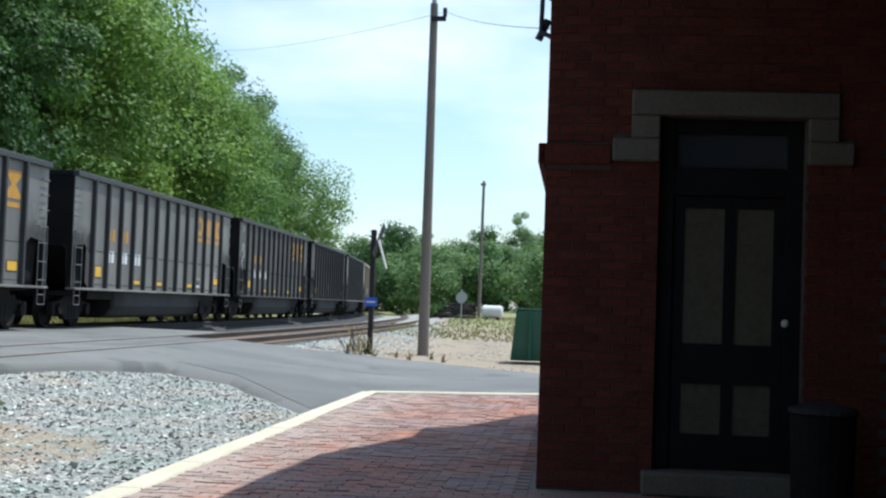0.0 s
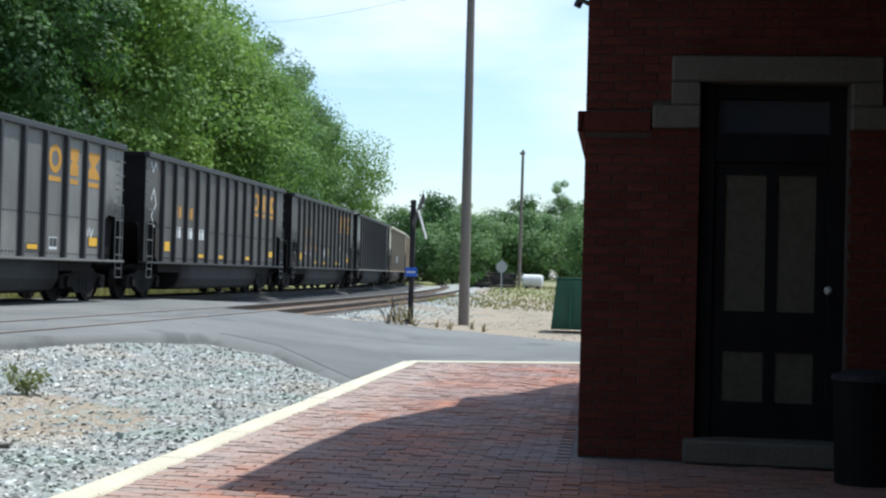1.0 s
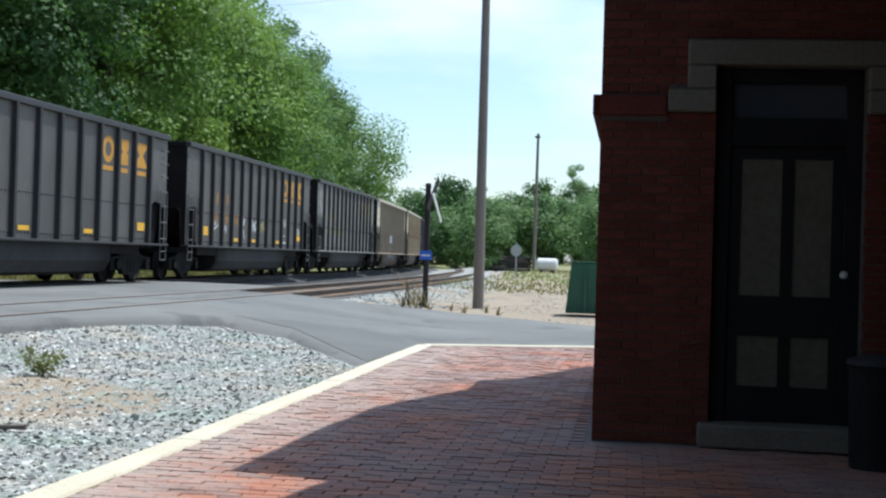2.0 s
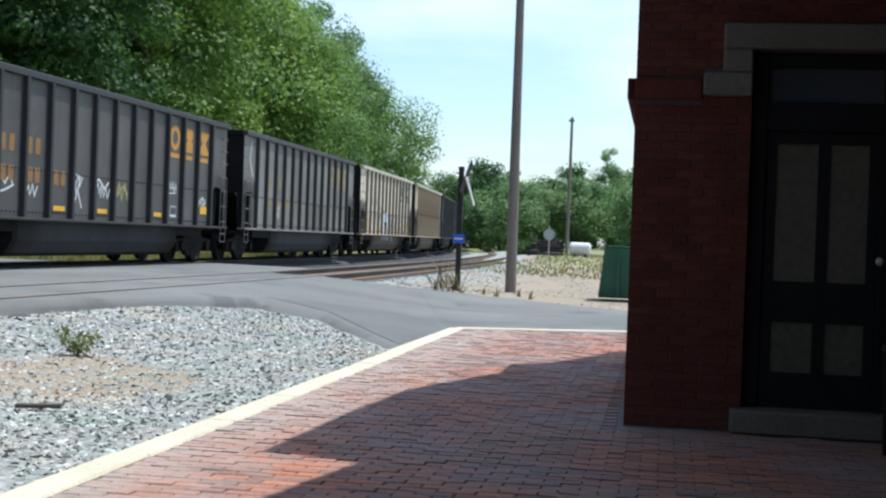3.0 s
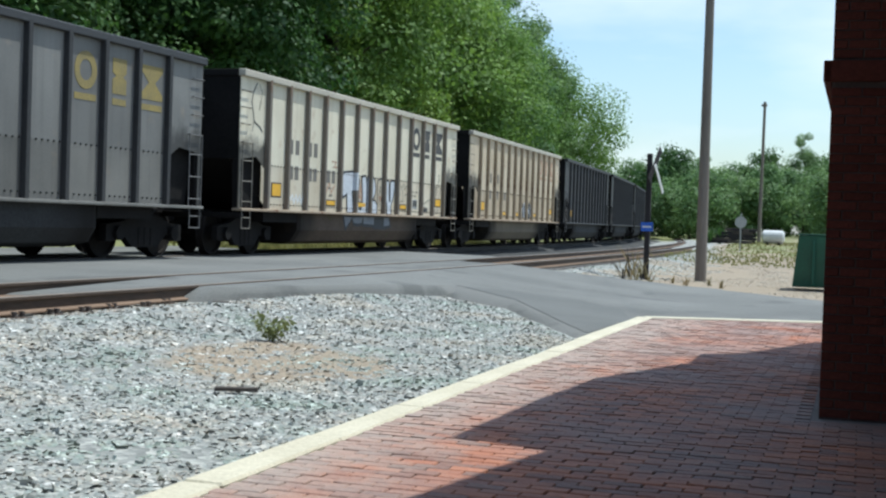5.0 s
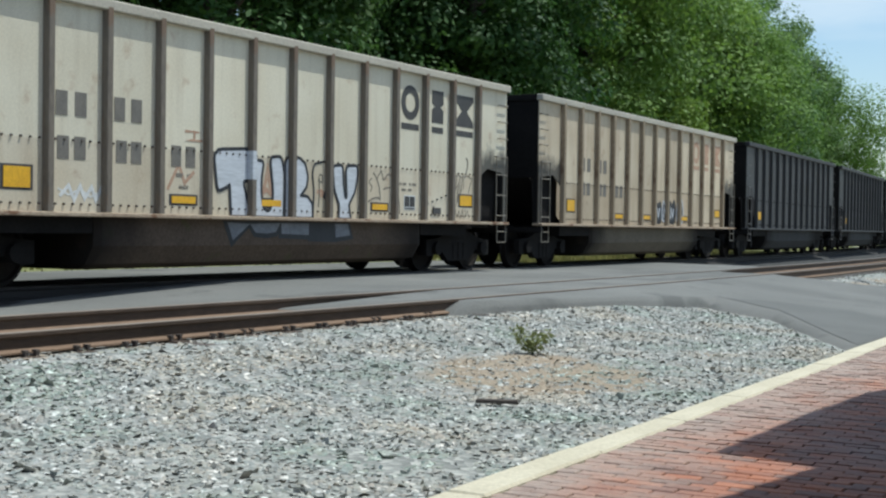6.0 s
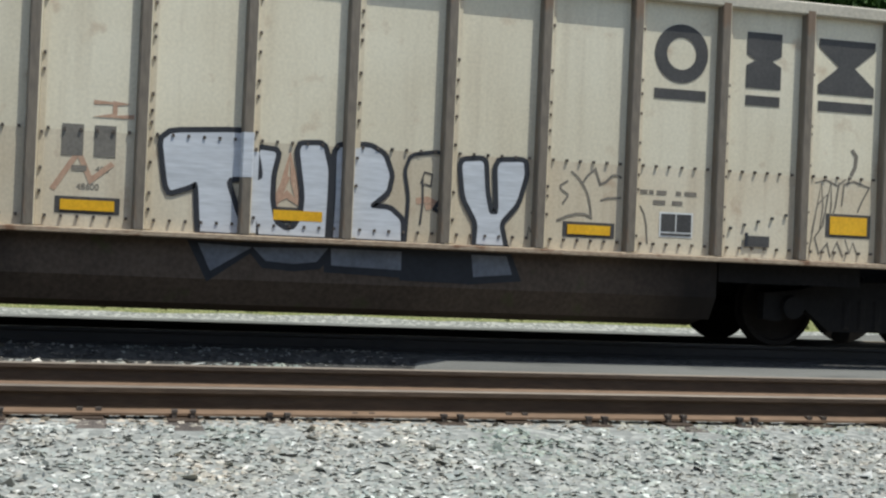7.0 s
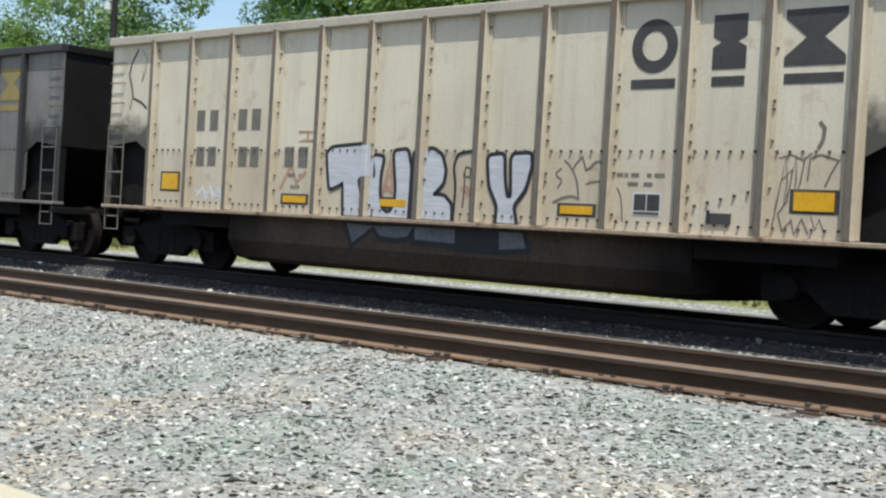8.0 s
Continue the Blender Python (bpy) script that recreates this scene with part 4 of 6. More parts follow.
def hopper(coat, label, marks, belly_mat="belly"):
    paint, ribm = COATS[coat][0], RIB_COAT[coat]
    car = thing("coal_hopper", label, "freight car", group="cars of the coal train")
    sheet_mesh = shared("side" + coat, lambda: mesh_of("side_sheet", side_sheet(), paint))
    rib_mesh = shared("rib" + coat, lambda: mesh_of("rib", rib_bar(), ribm))
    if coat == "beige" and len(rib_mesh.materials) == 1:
        # the +Y flank of each rib takes the paler lower coat, its face the darker one
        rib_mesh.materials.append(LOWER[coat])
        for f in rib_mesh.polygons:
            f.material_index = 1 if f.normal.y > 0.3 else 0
    chord_mesh = shared("chord" + coat, lambda: mesh_of("top_chord", boxes((WIDE - 0.06, -HALF - 0.02, TOP - 0.14, WIDE + 0.095, HALF + 0.02, TOP), bevel=0.015), CHORD[coat]))
    sill_mesh = shared("sill" + coat, lambda: mesh_of("side_sill", boxes((WIDE - 0.14, -HALF, SILL - 0.06, WIDE + 0.1, HALF, SILL - 0.004), bevel=0.01), M["sill_rust"] if coat in ("beige", "tan") else LOWER.get(coat, ribm)))
    flip = pose(0, 0, 0, 0, 0, 180)
    for turn in (pose(0, 0, 0), flip):
        for name, me in (("side_sheet", sheet_mesh), ("top_chord", chord_mesh), ("side_sill", sill_mesh)):
            part(name, me, None, car).matrix_basis = turn
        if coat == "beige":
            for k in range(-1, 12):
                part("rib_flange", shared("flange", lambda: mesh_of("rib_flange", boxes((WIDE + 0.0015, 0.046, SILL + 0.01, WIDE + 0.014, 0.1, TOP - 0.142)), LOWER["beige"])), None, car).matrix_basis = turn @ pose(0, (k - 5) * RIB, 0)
        tagged(part("rivets", shared("rivets" + coat, lambda: mesh_of("rivets", rivets(), M["tie"] if coat in ("beige", "tan") else ribm)), None, car), kind="stuff").matrix_basis = turn
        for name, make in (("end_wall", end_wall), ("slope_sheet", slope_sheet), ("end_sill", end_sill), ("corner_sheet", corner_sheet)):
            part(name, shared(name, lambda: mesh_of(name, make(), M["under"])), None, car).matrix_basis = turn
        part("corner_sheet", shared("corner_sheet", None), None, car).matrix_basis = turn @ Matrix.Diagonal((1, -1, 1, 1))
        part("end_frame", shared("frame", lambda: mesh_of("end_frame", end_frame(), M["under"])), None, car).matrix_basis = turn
        part("coupler", shared("coupler", lambda: mesh_of("coupler", coupler(), M["wheel"])), None, car, "rusty coupler").matrix_basis = turn
        part("end_chord", shared("endchord" + coat, lambda: mesh_of("end_chord", boxes((-WIDE + 0.062, HALF - 0.1, TOP - 0.14, WIDE - 0.062, HALF + 0.02, TOP - 0.003), bevel=0.01), M["under"])), None, car).matrix_basis = turn
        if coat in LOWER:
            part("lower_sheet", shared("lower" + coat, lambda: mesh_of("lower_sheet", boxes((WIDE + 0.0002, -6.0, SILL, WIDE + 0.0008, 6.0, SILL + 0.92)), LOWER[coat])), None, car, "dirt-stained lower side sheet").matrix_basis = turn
        for k in range(-1, 12):
            part("rib", rib_mesh, None, car).matrix_basis = turn @ pose(0, (k - 5) * RIB, 0)
        steel = "steel" if coat in ("beige", "tan") else "steel_dark"
        for side in (turn, turn @ Matrix.Diagonal((1, -1, 1, 1))):
            part("ladder", shared("ladder" + steel, lambda: mesh_of("ladder", side_ladder(), M[steel])), None, car, "steel corner ladder").matrix_basis = side
            part("sill_step", shared("step" + steel, lambda: mesh_of("sill_step", sill_step(), M[steel])), None, car).matrix_basis = side
            for z in (1.72, 2.06, 2.4):
                part("grab_iron", shared("grab" + steel, lambda: mesh_of("grab_iron", grab_iron(), M[steel])), None, car).matrix_basis = side @ pose(0, 0, z)
    part("belly", shared("belly" + belly_mat, lambda: mesh_of("belly", belly(), M[belly_mat])), None, car, "dark rounded tub hung between the trucks")
    part("floor", shared("floor", lambda: mesh_of("floor", boxes((-WIDE + 0.03, -5.1, 0.97, WIDE - 0.03, 5.1, 0.99)), M["under"])), None, car)
    for y in (-TRUCK, TRUCK):
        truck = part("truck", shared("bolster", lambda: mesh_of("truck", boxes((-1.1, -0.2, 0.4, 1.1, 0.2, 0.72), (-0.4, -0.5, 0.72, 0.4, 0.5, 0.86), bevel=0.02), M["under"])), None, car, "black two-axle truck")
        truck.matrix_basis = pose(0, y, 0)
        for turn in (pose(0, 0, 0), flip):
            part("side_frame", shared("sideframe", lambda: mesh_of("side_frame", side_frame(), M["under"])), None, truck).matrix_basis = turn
        for a in (-AXLE, AXLE):
            def axle_mesh():
                bm = tubes(((-1.15, 0, 0), (1.15, 0, 0), 0.075), n=10)
                for sgn in (1, -1):
                    w = wheel_disc()
                    bmesh.ops.transform(w, matrix=Matrix.Translation((0.76 * sgn, 0, 0)) @ Matrix.Diagonal((sgn, 1, 1, 1)), verts=w.verts)
                    tmp = bpy.data.meshes.new("tmp")
                    w.to_mesh(tmp)
                    bm.from_mesh(tmp)
                    w.free()
                return mesh_of("wheelset", bm, M["wheel"])
            ws = part("wheelset", shared("axle", axle_mesh), None, truck, "pair of steel wheels on an axle")
            WHEELSETS.append((ws, a))
    for name, bm, m, lab in marks:
        part(name, bm, M[m], car, lab)
    return car


def ring_plate(c, h, rx, rz, k, x, thick, n=32):
    """A flat ring, one closed piece."""
    bm = bmesh.new()
    rows = []
    for i in range(n):
        a = i * math.tau / n
        rows.append([bm.verts.new((x + d, c + math.cos(a) * rx * q, SILL + h + math.sin(a) * rz * q)) for d, q in ((0, 1), (thick, 1), (thick, k), (0, k))])
    for i in range(n):
        a, b = rows[i], rows[(i + 1) % n]
        for j in range(4):
            bm.faces.new((a[j], a[(j + 1) % 4], b[(j + 1) % 4], b[j]))
    return bm


def big_marks(mat, u0=3.04):
    """The owner's three large marks as plain shapes, each underlined."""
    c = u0 + 0.52
    lo, hi, mid = 1.85, 2.46, 2.155
    out = [("emblem_ring", ring_plate(c, mid, 0.31, 0.315, 0.55, FACE, 0.004), mat, "painted ring")]
    c = u0 + 0.485 + RIB
    out.append(("emblem_block", plate([(c - 0.21, lo), (c + 0.21, lo), (c + 0.21, mid - 0.06), (c + 0.1, mid), (c + 0.21, mid + 0.06), (c + 0.21, hi), (c - 0.21, hi), (c - 0.21, mid + 0.06), (c - 0.1, mid), (c - 0.21, mid - 0.06)], FACE, 0.004), mat, "painted block"))
    c = u0 + 0.49 + 2 * RIB
    out.append(("emblem_bow", plate([(c - 0.35, lo), (c + 0.35, lo), (c + 0.35, lo + 0.1), (c + 0.1, mid), (c + 0.35, hi - 0.1), (c + 0.35, hi), (c - 0.35, hi), (c - 0.35, hi - 0.1), (c - 0.1, mid), (c - 0.35, lo + 0.1)], FACE, 0.004), mat, "painted bow shape"))
    for i, w in enumerate((0.3, 0.205, 0.34)):
        c = u0 + (0.52, 0.485, 0.49)[i] + i * RIB
        out.append(("emblem_underline", plate(rect(c - w, 1.66, c + w, 1.77), FACE, 0.004), mat, ""))
    return out


def code_marks(mat, mat2=None):
    """Two rows of plain bars where the car's letters and number stand."""
    out = []
    for row, (h0, h1, cells) in enumerate(((1.24, 1.56, (-4.93, -4.6, -3.9, -3.58)), (0.68, 0.98, (-4.9, -4.61, -3.86, -3.58, -2.78, -2.48)))):
        for u in cells:
            out.append(("code_bar", plate(rect(u, h0, u + 0.2, h1), FACE, 0.004), mat if row == 0 else (mat2 or mat), ""))
    return out


def lettering(text, u, h, size):
    """Stencilled figures in the built-in font, standing on the side sheet."""
    cu = bpy.data.curves.new("lettering", "FONT")
    cu.body, cu.size, cu.extrude = text, size, 0.001
    ob = bpy.data.objects.new("lettering", cu)
    scene.collection.objects.link(ob)
    bpy.context.view_layer.update()
    me = bpy.data.meshes.new_from_object(ob.evaluated_get(bpy.context.evaluated_depsgraph_get()))
    bpy.data.objects.remove(ob)
    bm = bmesh.new()
    bm.from_mesh(me)
    bpy.data.meshes.remove(me)
    bmesh.ops.transform(bm, matrix=Matrix(((0, 0, 1, FACE + 0.0015), (1, 0, 0, u), (0, 1, 0, SILL + h), (0, 0, 0, 1))), verts=bm.verts)
    return ("stencil", bm, "worn_mark", "small stencilled figures")


def plates(cells):
    out = []
    for u, h, w, t in cells:
        out.append(("reflector_backing", plate(rect(u - w / 2 - 0.05, h - t / 2 - 0.03, u + w / 2 + 0.05, h + t / 2 + 0.03), FACE, 0.003), "grey_mark", ""))
        out.append(("reflector", plate(rect(u - w / 2, h - t / 2, u + w / 2, h + t / 2), FACE + 0.0035, 0.0085), "yellow", "yellow reflector plate"))
    return out


REFLECT = [(-5.55, 0.42, 0.42, 0.26), (-2.52, 0.21, 0.5, 0.1), (-0.5, 0.21, 0.49, 0.1), (2.58, 0.215, 0.48, 0.1), (5.65, 0.4, 0.46, 0.2)]
LETTERS = {
    "T": [(-1.87, 0.96), (-1.02, 1.02), (-0.93, 0.74), (-0.9, 0.57), (-1.22, 0.54), (-1.09, 0.18), (-1.0, 0.0), (-1.46, 0.0), (-1.5, 0.49), (-1.58, 0.44), (-1.78, 0.37)],
    "U": [(-0.93, 0.86), (-0.72, 0.84), (-0.77, 0.6), (-0.77, 0.35), (-0.72, 0.13), (-0.62, 0.07), (-0.53, 0.09), (-0.46, 0.22), (-0.45, 0.42), (-0.53, 0.92), (-0.27, 0.94), (-0.2, 0.69), (-0.2, 0.41), (-0.21, 0.0), (-0.89, 0.0), (-0.93, 0.2)],
    "R": [(-0.15, 0.93), (0.2, 0.95), (0.35, 0.87), (0.43, 0.67), (0.4, 0.5), (0.22, 0.34), (0.43, 0.33), (0.56, 0.22), (0.57, 0.0), (-0.15, 0.0), (-0.14, 0.41)],
    "Y": [(1.15, 0.86), (1.41, 0.89), (1.44, 0.55), (1.49, 0.34), (1.57, 0.34), (1.53, 0.88), (1.84, 0.9), (1.86, 0.75), (1.78, 0.45), (1.6, 0.24), (1.66, 0.0), (1.34, 0.0), (1.35, 0.23), (1.2, 0.48)],
}


def rounded(o, times=2):
    """The outline with its corners cut, as a spray can draws it; the flat foot at the sill stays."""
    for _ in range(times):
        cut = []
        for (a, b), (c, d) in zip(o, o[1:] + o[:1]):
            if b == 0.0 and d == 0.0:
                cut += [(a, b), (c, d)]
            else:
                cut += [(a * 0.87 + c * 0.13, b * 0.87 + d * 0.13), (a * 0.13 + c * 0.87, b * 0.13 + d * 0.87)]
        o = cut
    return o


def sprayed_rib(k, h0, h1):
    bm = bmesh.new()
    y = (k - 5) * RIB
    prism(bm, [(WIDE + 0.011, y - 0.082), (WIDE + 0.0915, y - 0.069), (WIDE + 0.1005, y - 0.057), (WIDE + 0.1005, y + 0.032), (WIDE + 0.0915, y + 0.0405), (WIDE + 0.02, y + 0.047)], 2, SILL + h0, SILL + h1)
    return bm


def outline_band(o, inner, outer, x, thick):
    """A closed painted line round an outline, one piece; it ends flat on the sill."""
    bm = bmesh.new()
    a, b = grown(o, -inner) if inner else o, grown(o, outer)
    rows = [[bm.verts.new((x + d, u, SILL + max(h, -0.002))) for d, (u, h) in ((0, p), (thick, p), (thick, q), (0, q))] for p, q in zip(a, b)]
    for r, q in zip(rows, rows[1:] + rows[:1]):
        for j in range(4):
            bm.faces.new((r[j], r[(j + 1) % 4], q[(j + 1) % 4], q[j]))
    return bm


def graffiti():
    """Sprayed silver letters with black outlines, and their drop shade on the tub below."""
    out = []
    for k, (name, o) in enumerate(LETTERS.items()):
        o = rounded(o)
        out.append(("graffiti_outline", outline_band(o, 0.012, 0.042, FACE + 0.0079, 0.0022 + 0.0003 * k), "black", ""))
        out.append(("graffiti_fill", plate(o, FACE + 0.0078, 0.002), "silver", "silver sprayed letter"))
    for k, h0, h1 in ((4, 0.56, 1.0),):
        out.append(("graffiti_rib", sprayed_rib(k, h0, h1), "silver", "rib sprayed over in silver"))
    o = [(0.62, 0.0), (0.64, 0.45), (0.59, 0.72), (0.64, 0.87), (0.93, 0.92), (0.99, 0.78), (0.97, 0.5), (0.86, 0.34), (0.99, 0.28), (0.98, 0.0)]
    out.append(("graffiti_outline", outline_band(rounded(o), 0.0, 0.04, FACE + 0.0042, 0.002), "black", "black sprayed outline letter"))
    out.append(scrawl([(0.74, 0.6), (0.78, 0.72), (0.86, 0.7), (0.85, 0.58), (0.78, 0.6)], 0.008, "grey_mark"))
    out.append(scrawl([(0.76, 0.66), (0.77, 0.4), (0.75, 0.18)], 0.012, "grey_mark"))
    for k, h0, h1 in ((4, 0.02, 0.82), (5, 0.02, 0.92)):
        bm = bmesh.new()
        box(bm, WIDE + 0.002, (k - 5) * RIB + 0.0475, SILL + h0, WIDE + 0.0165, (k - 5) * RIB + 0.103, SILL + h1)
        out.append(("graffiti_flange", bm, "silver", "rib flange sprayed over in silver"))
    shades = ([(-1.46, -0.1), (-1.33, -0.37), (-0.93, -0.12)], [(-0.92, -0.12), (-0.79, -0.25), (-0.51, -0.27), (-0.28, -0.24), (-0.17, -0.1)],
              [(-0.14, -0.1), (-0.13, -0.27), (0.59, -0.29), (0.59, -0.1)], [(0.63, -0.1), (0.65, -0.32), (1.29, -0.33), (1.29, -0.1)], [(1.33, -0.1), (1.36, -0.33), (1.78, -0.29), (1.71, -0.1)])
    for k, o in enumerate(shades):
        out.append(("graffiti_shade", plate([(u, min(h, -0.075)) for u, h in grown(o, 0.075)], 1.4615, 0.002 + 0.0003 * k), "black", "black drop shade of the letters"))
        if k != 3:
            out.append(("graffiti_shade_fill", plate(o, 1.4655, 0.002), "shade_silver", "dull silver under the letters"))
    return out


def block_graffiti():
    """Squat black letters with thin silver faces low on the side."""
    out = []
    for k, u in enumerate((0.15, 0.75, 1.3, 1.95)):
        o = rounded([(u, 0.12 + 0.05 * (k % 2)), (u + 0.42, 0.1), (u + 0.5, 0.4), (u + 0.38, 0.62 + 0.04 * k), (u + 0.2, 0.5), (u + 0.05, 0.66), (u - 0.04, 0.35)])
        out.append(("graffiti_fill", plate(o, FACE + 0.004, 0.002 + 0.0003 * k), "grey_mark" if k % 2 else "black", ""))
        out.append(("graffiti_outline", outline_band(o, 0.0, 0.06, FACE + 0.003, 0.002 + 0.0003 * k), "silver" if k % 2 else "black", ""))
        out.append(scrawl([(u + 0.06, 0.2), (u + 0.12, 0.5), (u + 0.24, 0.25), (u + 0.34, 0.48)], 0.03, "silver", FACE + 0.0075))
    return out


def scrawl(points, w, mat, x=FACE + 0.0005):
    """A sprayed line as one thin flat ribbon."""
    bm = bmesh.new()
    pts = [Vector(p) for p in points]
    rows = []
    for i, p in enumerate(pts):
        d0 = (p - pts[i - 1]).normalized() if i else (pts[1] - p).normalized()
        d1 = (pts[i + 1] - p).normalized() if i < len(pts) - 1 else d0
        n0, n1 = Vector((-d0.y, d0.x)), Vector((-d1.y, d1.x))
        n = (n0 + n1) * (w / max(0.4, 1 + n0.dot(n1)))
        a, b, f = p + n, p - n, x + 0.0015 + 0.0003 * i
        rows.append([bm.verts.new(q) for q in ((x, a.x, SILL + a.y), (f, a.x, SILL + a.y), (f, b.x, SILL + b.y), (x, b.x, SILL + b.y))])
    for a, b in zip(rows, rows[1:]):
        for j in range(4):
            bm.faces.new((a[j], a[(j + 1) % 4], b[(j + 1) % 4], b[j]))
    bm.faces.new(rows[0])
    bm.faces.new(rows[-1][::-1])
    return ("scrawl", bm, mat, "thin sprayed scrawl")


def box_label():
    return [("notice_frame", plate(rect(3.38, 0.18, 3.77, 0.45), FACE, 0.003), "white", ""), ("notice", plate(rect(3.4, 0.24, 3.565, 0.43), FACE + 0.0035, 0.002), "grey_mark", ""),
            ("notice", plate(rect(3.58, 0.24, 3.75, 0.43), FACE + 0.0035, 0.002), "grey_mark", "")]


main_marks = graffiti() + big_marks("grey_mark") + code_marks("worn_mark") + [lettering("400", -2.46, 0.53, 0.085), lettering("48600", -2.63, 0.36, 0.085)] + plates(REFLECT) + box_label()
main_marks += [scrawl([(-6.6, 2.62), (-6.78, 2.4), (-6.84, 2.2), (-6.74, 1.95), (-6.7, 1.8), (-6.45, 1.72), (-6.3, 1.62)], 0.018, "grey_mark"), scrawl([(-6.5, 2.6), (-6.36, 2.45), (-6.4, 2.2), (-6.48, 2.05), (-6.44, 2.25)], 0.008, "faint_mark"), scrawl([(-6.72, 1.8), (-6.78, 1.6)], 0.012, "faint_mark"),
               scrawl([(2.33, 0.72), (2.25, 0.67), (2.25, 0.63), (2.33, 0.58), (2.33, 0.55), (2.28, 0.48)], 0.011, "faint_mark"),
               scrawl([(2.36, 0.82), (2.43, 0.77), (2.49, 0.7), (2.54, 0.62), (2.57, 0.54), (2.59, 0.44), (2.6, 0.35), (2.53, 0.38), (2.44, 0.38), (2.33, 0.35), (2.22, 0.3)], 0.012, "faint_mark"),
               scrawl([(2.49, 0.7), (2.54, 0.78), (2.63, 0.86), (2.66, 0.78), (2.69, 0.7), (2.75, 0.73), (2.82, 0.8), (2.88, 0.81), (2.93, 0.78)], 0.012, "faint_mark"), scrawl([(2.7, 0.53), (2.78, 0.56), (2.93, 0.57)], 0.012, "faint_mark"),
               scrawl([(3.15, 0.5), (3.2, 0.42), (3.23, 0.3), (3.25, 0.1)], 0.009, "faint_mark"), scrawl([(1.93, 0.36), (2.02, 0.4)], 0.01, "faint_mark"), scrawl([(1.9, 0.1), (1.92, 0.22), (1.94, 0.16)], 0.01, "faint_mark"),
               ("outlet", plate(rect(4.4, 0.12, 4.68, 0.24), FACE, 0.02), "grey_mark", "small dark outlet"), ("outlet_lip", plate(rect(4.38, 0.12, 4.42, 0.27), FACE + 0.021, 0.004), "black", ""),
               scrawl([(-2.85, 0.35), (-2.62, 0.72), (-2.5, 0.45), (-2.3, 0.62)], 0.026, "rust_mark"), scrawl([(-2.5, 1.2), (-2.15, 1.2), (-2.3, 1.2), (-2.3, 1.08), (-2.5, 1.06), (-2.12, 1.08)], 0.022, "rust_mark"),
               scrawl([(-0.74, 0.3), (-0.66, 0.5), (-0.6, 0.82), (-0.55, 0.55), (-0.5, 0.34), (-0.62, 0.42), (-0.7, 0.36), (-0.62, 0.6)], 0.034, "rust_mark"), scrawl([(0.7, 0.42), (0.82, 0.44), (0.95, 0.4), (0.8, 0.36)], 0.034, "rust_mark"),
               scrawl([(5.18, 0.12), (5.24, 0.5), (5.3, 0.88), (5.33, 0.6), (5.29, 0.32), (5.36, 0.55), (5.42, 0.9), (5.43, 0.62), (5.4, 0.34), (5.48, 0.6), (5.52, 0.88)], 0.009, "faint_mark"),
               scrawl([(5.2, 0.3), (5.26, 0.62), (5.38, 0.74), (5.34, 0.4), (5.24, 0.26), (5.3, 0.08), (5.4, 0.2), (5.44, 0.05), (5.52, 0.22), (5.6, 0.06)], 0.008, "faint_mark"),
               scrawl([(5.56, 0.62), (5.58, 0.86), (5.7, 0.9), (5.9, 0.84), (5.82, 0.7), (5.76, 0.56)], 0.01, "faint_mark"), scrawl([(5.66, 1.25), (5.72, 1.18), (5.71, 1.06), (5.66, 0.96)], 0.022, "faint_mark"),
               scrawl([(5.22, 0.86), (5.36, 0.9), (5.5, 0.84), (5.6, 0.92)], 0.008, "faint_mark"), scrawl([(5.62, 0.25), (5.68, 0.1), (5.72, 0.22), (5.78, 0.08)], 0.007, "faint_mark"),
               scrawl([(-4.88, 0.3), (-4.7, 0.22), (-4.5, 0.3), (-4.32, 0.2), (-4.12, 0.28)], 0.012, "white"),
               scrawl([(-4.85, 0.2), (-4.7, 0.34), (-4.6, 0.16), (-4.5, 0.34), (-4.42, 0.18), (-4.3, 0.33), (-4.22, 0.16), (-4.1, 0.36)], 0.026, "white")]
for i in range(2):
    main_marks.append(("stencil_bar", plate(rect(3.3 + 0.22 * i, 0.525, 3.44 + 0.2 * i, 0.57), FACE, 0.003), "faint_mark", ""))
main_marks.append(("stencil_bar", plate(rect(-2.68, 0.535, -2.54, 0.59), FACE, 0.003), "faint_mark", ""))
for u, w in ((3.12, 0.11), (3.25, 0.05), (3.34, 0.11), (3.56, 0.06), (3.66, 0.14)):
    main_marks.append(("stencil_bar", plate(rect(u, 0.63, u + w, 0.675), FACE, 0.003), "faint_mark", ""))
for i in range(5):
    main_marks.append(("rivet", plate(rect(4.2 + 0.165 * i, 0.3 + 0.042 * i, 4.228 + 0.165 * i, 0.328 + 0.042 * i), FACE - 0.001, 0.026), "grey_mark", ""))
main_marks.append(("notice_line", plate(rect(3.4, 0.197, 3.75, 0.222), FACE + 0.006, 0.001), "grey_mark", ""))
white_tag = lambda u, h: scrawl([(u, h), (u + 0.1, h + 0.2), (u + 0.16, h + 0.02), (u + 0.26, h + 0.22), (u + 0.34, h), (u + 0.46, h + 0.2)], 0.018, "white")
